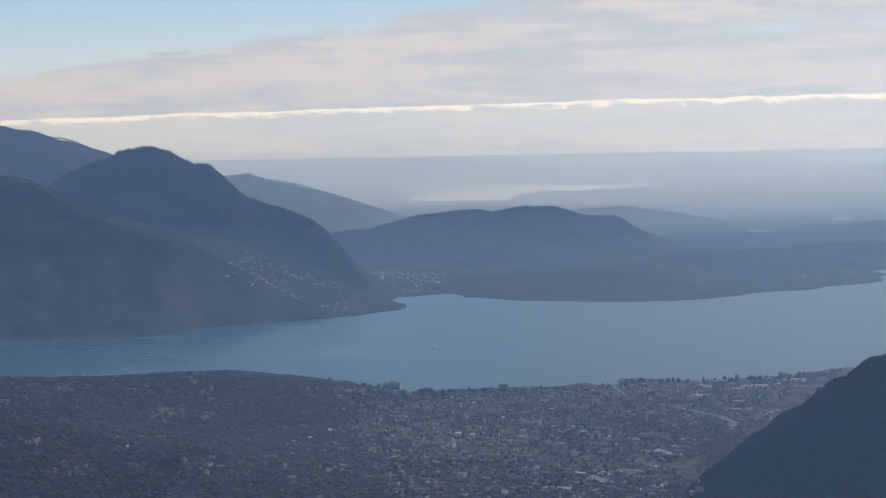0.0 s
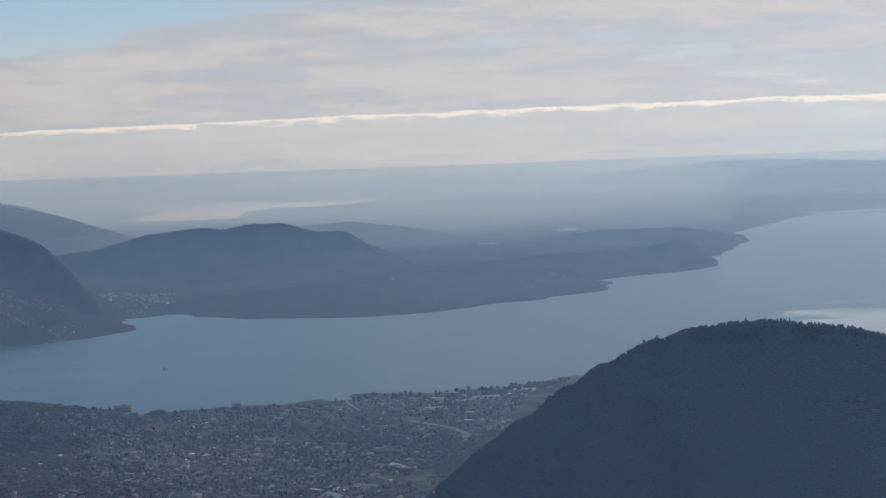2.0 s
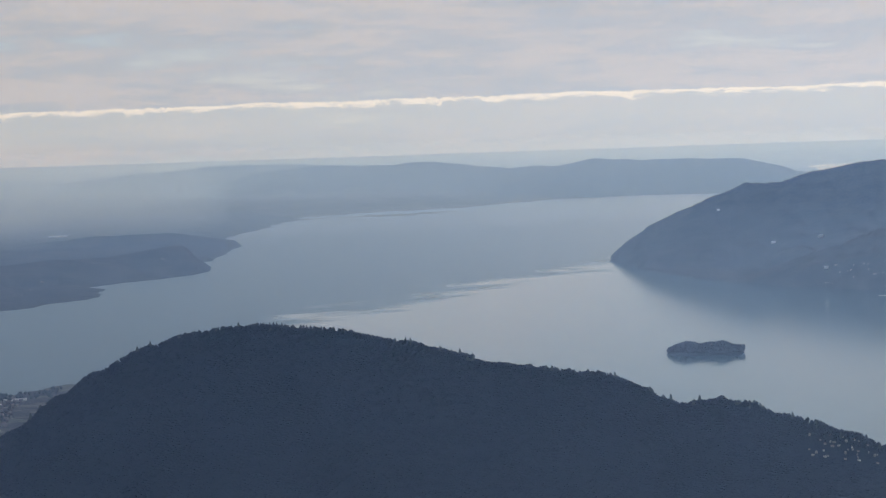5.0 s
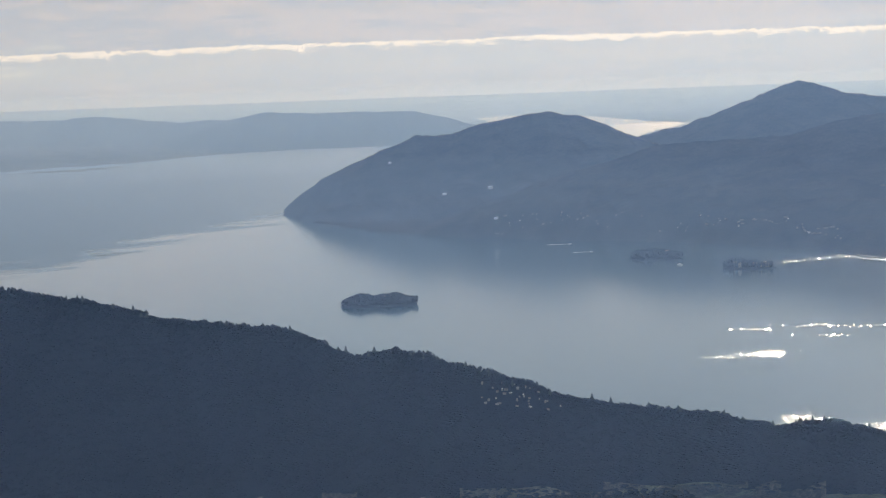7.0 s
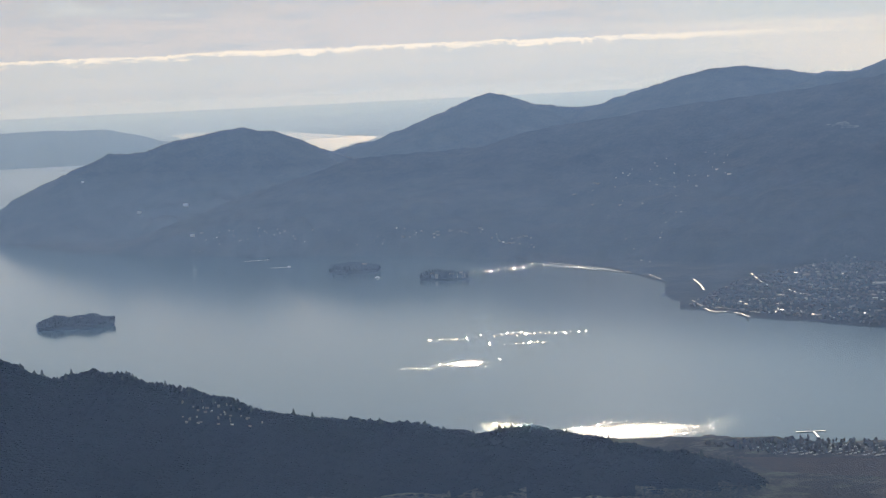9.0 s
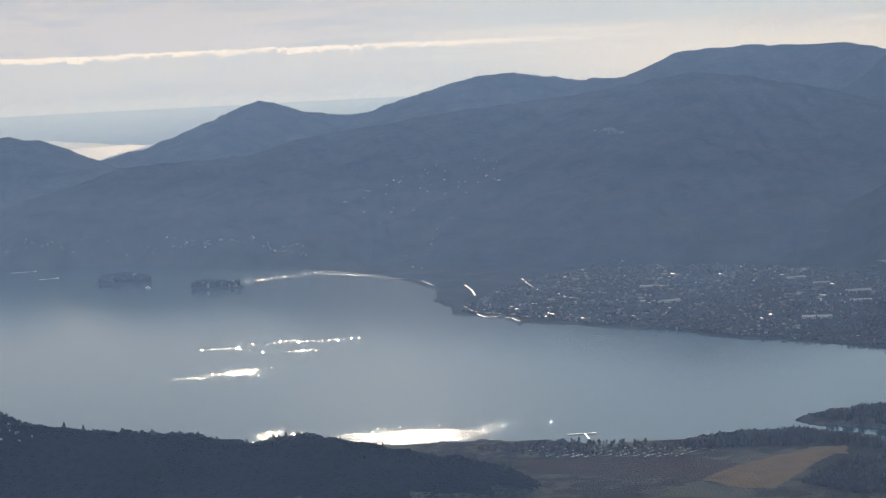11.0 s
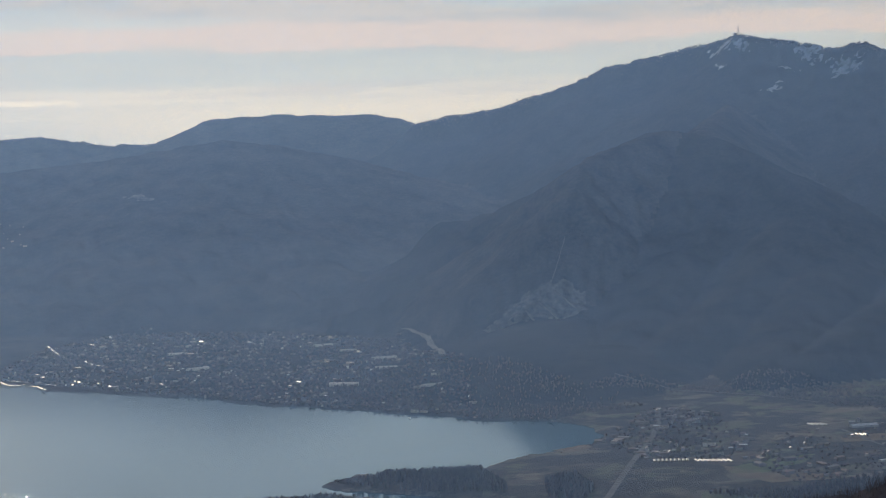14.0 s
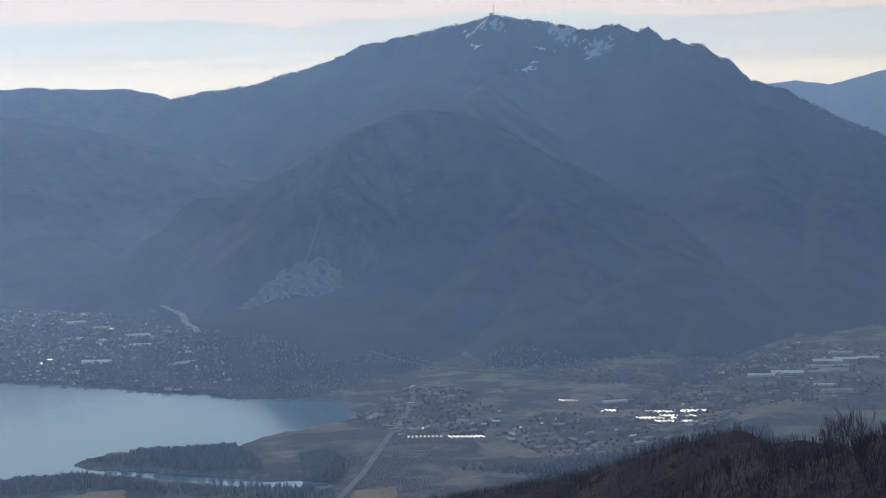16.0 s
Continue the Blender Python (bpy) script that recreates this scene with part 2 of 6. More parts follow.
# ---- the plan: shores and crests ----
RIDGES = [
    ("mountain_nudo", 0.42, 10, 0.50, [(-435, 1664, 93.2), (-394, 1679, 103.4), (-352, 1692, 98.6), (-336, 1700, 95.6), (-310, 1709, 88.3), (-289, 1717, 80.1), (-272, 1724, 72.8), (-242, 1733, 47.8)]),
    ("mountain_sasso", 0.85, 2, 0.50, [(-247, 1307, 59.5), (-235, 1309, 68), (-221, 1311, 74.6), (-207.6, 1314, 78.5), (-195.8, 1305, 83.6), (-180.4, 1308, 85.4), (-168, 1304, 81.8), (-161, 1305, 76.8), (-152, 1301, 74.6), (-143.7, 1302, 73.4), (-138, 1298, 68.6), (-129, 1294, 60.6), (-122.6, 1294, 54.6), (-112.5, 1295, 50.3), (-98, 1286, 45.9), (-83.3, 1267, 42), (-75.5, 1248, 38.5), (-68, 1228, 33.1), (-60.5, 1208, 27.5), (-53.3, 1189, 20.3), (-46.4, 1169, 12.8), (-39.7, 1149, 6.4)]),
    ("mountain_apron", 0.28, 10, 0.50, [(-230, 1250, 52), (-170, 1215, 40), (-120, 1180, 24), (-75, 1140, 11), (-50, 1110, 4)]),
    ("mountain_shoulder", 0.50, 6, 0.50, [(-313, 1138, 76.9), (-272, 1131, 79.3), (-233, 1116, 72.1), (-227, 1117, 72.2), (-219.7, 1108, 69.4), (-210, 1105, 65.5), (-200, 1097, 61.2), (-184.5, 1089, 54), (-169, 1082, 47.7), (-153.7, 1074, 43.5), (-138.4, 1066, 39.9), (-123.5, 1058, 33.1), (-108.7, 1049, 24.9), (-88, 1040, 14)]),
    ("hill_cuvio", 0.35, 8, 0.40, [(-229, 1886, 42.7), (-195, 1883, 51.2), (-177, 1877, 53), (-152, 1872, 46.7), (-132, 1867, 43.5), (-92, 1862, 30.1), (-72, 1856, 20.1), (-43, 1850, 7)]),
    ("hill_sangiano", 0.50, 6, 0.35, [(-94, 1557, 13.3), (-82, 1551, 16.7), (-57, 1546, 19.4), (-19, 1540, 28.9), (5, 1533, 32), (24, 1526, 33.6), (34, 1520, 31.7), (58, 1512, 35.2), (77, 1505, 35.2), (101, 1497, 28.3), (120, 1489, 28.3), (127, 1481, 23.4), (148, 1473, 9.7)]),
    ("hill_shore_east", 0.22, 10, 0.50, [(7, 1230, 1.7), (20, 1232, 6.2), (56, 1234, 8.1), (86, 1235, 8.8), (119, 1234, 6), (121, 1324, 9.4), (160, 1349, 10.3), (214, 1370, 11.2), (256, 1392, 12.5), (298, 1412, 11), (349, 1430, 15.6), (371, 1453, 9.9)]),
    ("hill_shore_mid", 0.25, 10, 0.45, [(-29, 1420, -0.1), (2, 1424, 5.6), (32, 1428, 10.6), (55, 1431, 11.6), (108, 1432, 10.1), (170, 1430, 6.6)]),
    ("hill_travedona", 0.20, 12, 0.50, [(122, 1946, 14), (156, 1912, 17.1), (188, 1878, 14.1), (214, 1844, 8), (249, 1808, 2.9), (301, 1768, 3.4), (355, 1726, 9.6), (402, 1684, 11.7), (434, 1644, 6.9)]),
    ("hill_far_north", 0.12, 14, 0.50, [(284, 2282, 1.4), (356, 2272, 1.7), (416, 2262, -1.2), (505, 2244, 1.5), (581, 2225, 3.8), (650, 2206, -2)]),
    ("hill_ternate", 0.15, 14, 0.50, [(89, 2649, 4), (132, 2659, 4.7), (203, 2667, 6.1), (275, 2673, 7), (327, 2680, 2.7)]),
    ("hill_plain_a", 0.08, 20, 0.50, [(-252, 3691, 23), (-146, 3697, 28.1), (-40, 3700, 29.4), (87, 3699, 22.6), (184, 3695, 12.5)]),
    ("hill_plain_b", 0.08, 20, 0.50, [(304, 3487, 16), (406, 3476, 21.3), (507, 3463, 21.9), (589, 3450, 15.6), (707, 3428, 3.1)]),
    ("hill_plain_c", 0.08, 18, 0.50, [(598, 3245, 3.9), (650, 3235, 7), (719, 3221, 6.2), (778, 3207, 1.3)]),
    ("hill_arona_back", 0.12, 20, 0.45, [(736, 3217, 26.8), (804, 3200, 28.7), (847, 3189, 33.8), (906, 3173, 34.2), (965, 3156, 32.8), (1023, 3138, 28.8), (1088, 3115, 27.3)]),
    ("hill_arona", 0.26, 10, 0.40, [(802, 2943, 16.4), (810, 2895, 23.5), (828, 2844, 30.9), (868, 2787, 35.3), (884, 2736, 38.7), (906, 2683, 35.8), (981, 2609, 40.6), (1025, 2545, 33.7), (1048, 2488, 29.6), (1049, 2477, 32.3), (1085, 2437, 33), (1120, 2396, 40.7), (1147, 2358, 35.3), (1207, 2303, 38.7), (1070, 2359, 33.9), (1096, 2334, 42.4), (1140, 2300, 38.5), (1183, 2265, 40.2), (1225, 2229, 38.4), (1248, 2203, 25.4), (1277, 2172, 21.6)]),
    ("hill_stresa", 0.42, 8, 0.45, [(604, 1279, 0.3), (613, 1273, 7), (625, 1266, 14), (639, 1258, 23.2), (652, 1251, 31), (671, 1239, 42.1), (684, 1231, 48), (703, 1219, 48.3), (722, 1207, 55), (741, 1194, 59), (757, 1184, 61), (772, 1173, 57.8), (783, 1164, 52.9), (795, 1155, 45.3), (806, 1146, 39.7), (824, 1132, 34.6)]),
    ("mountain_gignese", 0.35, 8, 0.50, [(855, 1257, 32.1), (873, 1241, 39), (905, 1215, 47.1), (926, 1195, 59.8), (944, 1178, 69.5), (953, 1167, 74), (962, 1156, 71.4), (978, 1139, 63.6), (994, 1121, 61.3), (1005, 1109, 63), (1015, 1096, 67.8), (1036, 1072, 76.1), (1054, 1051, 83), (1071, 1030, 84.5), (1090, 1006, 79.5), (1105, 984, 76.8), (1089, 973, 78.8), (1098, 955, 78.2), (1105, 939, 79.1)]),
    ("mountain_slope", 0.30, 8, 0.40, [(718, 998, 44), (750, 975, 46.6), (776, 955, 46.9), (806, 929, 57.1), (835, 903, 61.8), (870, 869, 67.6), (908, 830, 72), (924, 800, 76.7), (943, 766, 82.4), (953, 741, 79), (967, 711, 72.6)]),
    ("mountain_ridge", 0.40, 6, 0.40, [(1097, 932, 77.7), (1100, 922, 84.2), (1106, 907, 93.1), (1116, 886, 94.6), (1129, 862, 95.1), (1140, 838, 94.1), (1154, 811, 93.7), (1158, 796, 90.6), (1161, 782, 86.1)]),
    ("mountain_mottarone", 0.50, 1.5, 0.55, [(1103, 743, 87.7), (1106, 721, 91.4), (1112, 692, 95.2), (1117, 666, 102.1), (1120, 640, 108.8), (1121, 617, 118.5), (1127, 585, 125), (1132, 554, 130.6), (1128, 539, 133.4), (1121, 530, 135.8), (1119, 512, 132.6), (1115, 495, 129.6), (1114, 472, 125), (1113, 448, 127), (1110, 443, 126), (1108, 435, 122), (1106, 428, 124.3), (1104, 423, 121.7), (1101, 418, 117.2), (1098, 412, 117.1), (1095, 408, 118.2), (1093, 402, 115), (1092, 391, 114.1), (1089, 384, 109.8), (1088, 375, 106.6), (1086, 367, 99.9), (1084, 361, 95.6), (1086, 340, 89.4), (1086, 325, 80.4), (1086, 309, 73), (1087, 289, 65.6), (1088, 266, 51)]),
    ("mountain_camoscio", 0.75, 5, 0.75, [(1038, 495, 94.5), (896, 445, 82), (873, 450, 84.3), (853, 452, 81.6), (831, 455, 77.4), (810, 456, 72.5), (781, 447, 60.5), (763, 443, 44.9), (743, 442, 30), (720, 447, 13.6), (699, 447, 6.8)]),
    ("mountain_spur", 0.50, 9, 0.75, [(889, 458, 84.1), (876, 432, 80.8), (863, 406, 71.1), (851, 379, 57.9), (839, 350, 45.1), (826, 319, 31.6), (813, 290, 16.7), (797, 266, 1)]),
    ("mountain_foot", 0.50, 9, 0.50, [(863, 406, 64), (780, 396, 36), (725, 382, 19), (660, 362, 4), (720, 352, 19), (790, 354, 40), (850, 379, 54), (790, 340, 36), (720, 318, 18), (645, 300, 3), (720, 292, 17), (775, 292, 25), (826, 319, 30), (750, 268, 14), (690, 248, 3)]),
    ("mountain_foot_shore", 0.22, 8, 0.50, [(715, 412, 14), (660, 400, 11), (612, 380, 7), (580, 364, 2), (622, 352, 6), (672, 374, 10)]),
    ("mountain_base", 0.48, 9, 0.50, [(1084, 361, 88), (960, 320, 50), (860, 270, 22), (768, 232, 2), (860, 255, 22), (960, 280, 42), (1086, 309, 68), (970, 250, 36), (870, 226, 16), (795, 208, 2), (900, 200, 18), (1000, 220, 34), (1088, 266, 50)]),
    ("mountain_far_west", 0.50, 6, 0.40, [(2366, 808, 86.5), (2376, 778, 89.3), (2387, 744, 94.7), (2399, 704, 89.6), (2409, 667, 98.8), (2416, 644, 104.9), (2429, 593, 115.7)]),
    ("hill_rosso", 0.92, 3, 0.35, [(70, 541, 6.2), (75, 538, 12.9), (81, 535, 18.1), (88, 531, 23.9), (99, 527, 31.4), (107, 523, 36.9), (116, 519, 42), (127, 515, 45.6), (136, 510, 47.3), (145, 505, 47.8), (152, 501, 46.6), (158, 497, 46.5), (171, 490, 43.6), (178, 486, 42), (188, 479, 39.2), (171, 478, 44.3), (175, 475, 42.1), (191, 467, 38.9), (202, 461, 36.8), (211, 455, 35.7), (220, 449, 32.7), (229, 443, 28.9), (235, 437, 30.5), (239, 433, 29.2), (244, 429, 26.5), (251, 423, 25.5), (254, 419, 23.6), (262, 412, 19.8), (274, 402, 17.4), (284, 393, 15.6), (291, 386, 14.4), (299, 377, 12.6), (306, 370, 13.3), (299, 373, 13.2), (307, 364, 14), (314, 356, 12.6), (319, 349, 10.6), (327, 340, 8.6), (335, 330, 5.4)]),
    ("hill_intra", 0.21, 12, 0.40, [(-188, 674, 22.5), (-167, 686, 18), (-147, 696, 15.1), (-129, 706, 13.2), (-104, 715, 12.7), (-80, 724, 12.6), (-65, 731, 10), (-50, 738, 4.6)]),
    ("hill_west_intra", 0.20, 10, 0.40, [(-161, 578, 22.4), (-130, 577, 18), (-107, 574, 14.2), (-83, 570, 11.3), (-60, 565, 5.6), (-41, 558, 1.8)]),
    ("near_slope_low", 0.30, 3, 0.25, [(151, 78, 62.6), (144, 70, 65.3), (136, 63, 67.9), (128, 56, 70.6), (120, 50, 73.2), (112, 43, 75.7), (104, 36, 78.1)]),
    ("near_slope", 0.75, 2, 0.25, [(65, 25, 84.9), (63, 23, 85.9), (60, 20, 86.9), (57, 18, 87.7), (54, 16, 88.4), (52, 14, 89.1), (49, 11, 90.1)]),
]
MAIN_LAKE = [(-207, 982), (-153, 973), (-107, 1026), (-65, 1055), (-43, 1070), (-25, 1098), (-30, 1176), (3, 1192), (13, 1167), (48, 1134), (92, 1117), (138, 1125), (174, 1162), (207, 1177), (252, 1225), (257, 1238), (268, 1312), (319, 1338), (353, 1369), (382, 1482), (438, 1603), (467, 1683), (459, 1733), (589, 1979), (648, 2037), (728, 2010), (838, 2055), (609, 2047), (711, 2106), (844, 2125), (982, 2214), (1094, 2221), (1150, 2174), (1290, 2150), (1250, 1900), (900, 1600)]
MAIN_LAKE += [(700, 1420), (623, 1309), (603, 1279), (576, 1173), (571, 1089), (585, 1003), (631, 906), (648, 875), (662, 776), (651, 723), (642, 694), (629, 665), (576, 596), (562, 579), (561, 553), (553, 525), (557, 536), (561, 490), (559, 451), (557, 413), (558, 380), (559, 351), (562, 339), (563, 326), (557, 313), (545, 302), (528, 297), (515, 299), (505, 306), (491, 303), (479, 302), (469, 311), (462, 320), (457, 331), (449, 333.5), (443, 332), (440, 324), (439, 298), (443, 273), (448, 255), (444, 252), (434, 268), (430, 292), (433, 318)]
MAIN_LAKE += [(418, 329), (405, 337), (394, 348), (385, 368), (377, 382), (373, 383), (330, 440), (270, 520), (213, 629), (203, 718), (180, 800), (150, 806), (135, 795), (115, 784), (95, 780), (65, 788), (61, 768), (54, 771), (49, 780), (34, 770), (16, 768), (-3, 764), (-31, 760), (-48, 774), (-62, 799), (-90, 818), (-117, 807), (-138, 803), (-173, 819), (-260, 850), (-400, 860), (-420, 960), (-260, 985)]
LAKE_EAST = [(-122, 3319), (-77, 3350), (12, 3296), (96, 3160), (172, 3050), (310, 3040), (240, 2890), (184, 2836), (132, 2864), (93, 2712), (78, 2530), (43, 2530), (-35, 2566), (-50, 2628), (-20, 2780), (-20, 2834), (-52, 2920), (-60, 3100)]
LAKE_SMALL = [(715, 2927), (686, 2788), (733, 2748), (772, 2849), (767, 2999)]
LAKE_SOUTH = [(1783, 3019), (1651, 2738), (1505, 2380), (1395, 2083), (1421, 2040), (1519, 2145), (1712, 2332), (1754, 2476), (1861, 2762), (1920, 2949), (1882, 3083)]


# ---- land form ----
def hash2(ix, iy, seed):
    h = (ix.astype(np.int64) * 374761393 + iy.astype(np.int64) * 668265263 + seed * 974634777) & 0x7FFFFFFF
    h = ((h ^ (h >> 13)) * 1274126177) & 0x7FFFFFFF
    return ((h ^ (h >> 16)) & 0xFFFF) / 65535.0


def value_noise(x, y, seed):
    ix, iy = np.floor(x), np.floor(y)
    u, v = x - ix, y - iy
    u, v = u * u * (3 - 2 * u), v * v * (3 - 2 * v)
    a, b = hash2(ix, iy, seed), hash2(ix + 1, iy, seed)
    c, d = hash2(ix, iy + 1, seed), hash2(ix + 1, iy + 1, seed)
    return (a + (b - a) * u) * (1 - v) + (c + (d - c) * u) * v


def fbm(x, y, size, octaves=4, seed=0):
    total, amp, norm = 0.0, 1.0, 0.0
    for k in range(octaves):
        total = total + amp * value_noise(x / size + 17.3 * k, y / size - 9.1 * k, seed + k)
        norm, amp, size = norm + amp, amp * 0.5, size * 0.5
    return total / norm - 0.5


def shore_distance(x, y, poly):
    """Signed distance to a closed shore: positive on land."""
    d2 = np.full(x.shape, 1e12)
    inside = np.zeros(x.shape, bool)
    n = len(poly)
    for i in range(n):
        (ax, ay), (bx, by) = poly[i], poly[(i + 1) % n]
        ex, ey = bx - ax, by - ay
        s = np.clip(((x - ax) * ex + (y - ay) * ey) / (ex * ex + ey * ey + 1e-9), 0, 1)
        d2 = np.minimum(d2, (x - ax - s * ex) ** 2 + (y - ay - s * ey) ** 2)
        cross = (ay > y) != (by > y)
        if ay != by:
            inside ^= cross & (x < ex * (y - ay) / (by - ay) + ax)
    return np.where(inside, -1, 1) * np.sqrt(d2)


LAKES = [MAIN_LAKE, LAKE_EAST, LAKE_SMALL, LAKE_SOUTH]


# crests that stand up steeply from their slopes
CRAGS = {"mountain_sasso": 0.45, "mountain_mottarone": 0.55, "hill_sangiano": 0.25, "hill_stresa": 0.2, "mountain_gignese": 0.25}


def land(x, y):
    """Height of the land and the number of the crest that it belongs to (0: low ground)."""
    r = np.hypot(x, y)
    wob = 1.0 + r / 1500
    sx = x + fbm(x, y, 22, 4, 5) * 9 * wob
    sy = y + fbm(x, y, 22, 4, 9) * 9 * wob
    shore = np.full(x.shape, 1e6)
    for lake in LAKES:
        px, py = [p[0] for p in lake], [p[1] for p in lake]
        near = (sx > min(px) - 400) & (sx < max(px) + 400) & (sy > min(py) - 400) & (sy < max(py) + 400)
        v = shore[near]
        shore[near] = np.minimum(v, shore_distance(sx[near], sy[near], lake))
    far = np.clip((r - 3200) / 1900, 0, 1)
    h = 0.45 + 0.5 * fbm(x, y, 60, 4, 3) + np.clip(shore, 0, 200) * 0.004 + 10.5 * far ** 1.5
    h = h + (1 - far) * np.clip(r - 900, 0, 1500) * 0.006 * np.clip(shore / 420, 0, 1) * np.clip(0.5 + 2.5 * fbm(x, y, 260, 4, 31), 0, 1.5)
    which = np.zeros(x.shape, np.int32)
    for k, (name, slope, rnd, rough, crest) in enumerate(RIDGES, 1):
        top = max(c[2] for c in crest)
        reach = (top + 6) / slope * 1.9 + rnd
        cx, cy = [c[0] for c in crest], [c[1] for c in crest]
        m = np.nonzero((x > min(cx) - reach) & (x < max(cx) + reach) & (y > min(cy) - reach) & (y < max(cy) + reach))
        if not len(m[0]):
            continue
        px, py = x[m], y[m]
        size = max(14.0, top * 0.9)
        spur = 1 + 0.6 * rough * (1.1 * fbm(px, py, size, 5, 40 + k) + 0.9 * (0.25 - np.abs(fbm(px, py, size * 0.45, 5, 140 + k))))
        best = np.full(px.shape, -1e9)
        for (ax, ay, az), (bx, by, bz) in zip(crest, crest[1:]):
            ex, ey = bx - ax, by - ay
            s = np.clip(((px - ax) * ex + (py - ay) * ey) / (ex * ex + ey * ey + 1e-9), 0, 1)
            d = np.hypot(px - ax - s * ex, py - ay - s * ey)
            z = az + s * (bz - az)
            fall = (np.sqrt(d * d + rnd * rnd) - rnd) * slope + CRAGS.get(name, 0.0) * np.minimum(d, 14)
            best = np.maximum(best, z - fall * np.clip(spur, 0.5, 1.7))
        best = best + np.clip(best, 0, 8) / 8 * (fbm(px, py, 3.2, 3, 220 + k) * 1.5 if rnd < 9 and top > 40 else 0.0)
        best = best + np.clip(best, 0, 8) / 8 * fbm(px, py, 9 if top < 130 else 12, 4, 80 + k) * min(2.6, top * 0.05)
        hm, wm = h[m], which[m]
        take = best > hm
        hm[take] = best[take]
        wm[take & (best > 1.2)] = k
        h[m], which[m] = hm, wm
    low = np.clip(shore, 0, 400)
    h = np.minimum(h, 0.25 + low * 0.8)
    h = np.where(shore < 0, np.maximum(-4.0, -0.3 + shore * 0.5), h)
    # the ground falls away steeply from the lookout
    look_out = EYE - 0.45 - r * 0.30
    h = np.where(r < 330, np.maximum(h, np.minimum(look_out, EYE - 0.3)), h)
    return h, which


def mesh_from_grid(name, verts, quads, material):
    me = bpy.data.meshes.new(name)
    me.vertices.add(len(verts))
    me.vertices.foreach_set("co", verts.astype(np.float32).ravel())
    me.loops.add(quads.size)
    me.loops.foreach_set("vertex_index", quads.astype(np.int32).ravel())
    me.polygons.add(len(quads))
    me.polygons.foreach_set("loop_start", np.arange(0, quads.size, quads.shape[1], dtype=np.int32))
    me.polygons.foreach_set("use_smooth", np.ones(len(quads), bool))
    me.update(calc_edges=True)
    me.materials.append(material)
    return me


# ---- materials ----
def material(name):
    m = bpy.data.materials.new(name)
    m.use_nodes = True
    add, link = nodes_of(m.node_tree)
    out = add("ShaderNodeOutputMaterial")
    return m, add, link, out


def simple(name, color, rough=0.7, metal=0.0):
    m, add, link, out = material(name)
    b = add("ShaderNodeBsdfPrincipled", Roughness=rough, Metallic=metal)
    b.inputs["Base Color"].default_value = (*color, 1)
    link(b.outputs[0], out.inputs[0])
    return m


def land_material(name, dark, light, size):
    m, add, link, out = material(name)
    geo = add("ShaderNodeNewGeometry")
    n1 = add("ShaderNodeTexNoise", Scale=1 / size, Detail=8.0, Roughness=0.65)
    link(geo.outputs["Position"], n1.inputs["Vector"])
    n2 = add("ShaderNodeTexNoise", Scale=0.55, Detail=6.0, Roughness=0.7)
    link(geo.outputs["Position"], n2.inputs["Vector"])
    f = math_node(add, link, "MULTIPLY_ADD", n2.outputs[0], 0.5, math_node(add, link, "MULTIPLY", n1.outputs[0], 0.6))
    r = ramp(add, [(0.40, dark), (0.70, light)])
    link(f, r.inputs[0])
    b = add("ShaderNodeBsdfPrincipled", Roughness=0.95)
    b.inputs["Specular IOR Level"].default_value = 0.0
    link(r.outputs[0], b.inputs["Base Color"])
    bump = add("ShaderNodeBump", Strength=0.7, Distance=0.8)
    link(n2.outputs[0], bump.inputs["Height"])
    link(bump.outputs[0], b.inputs["Normal"])
    link(b.outputs[0], out.inputs[0])
    return m


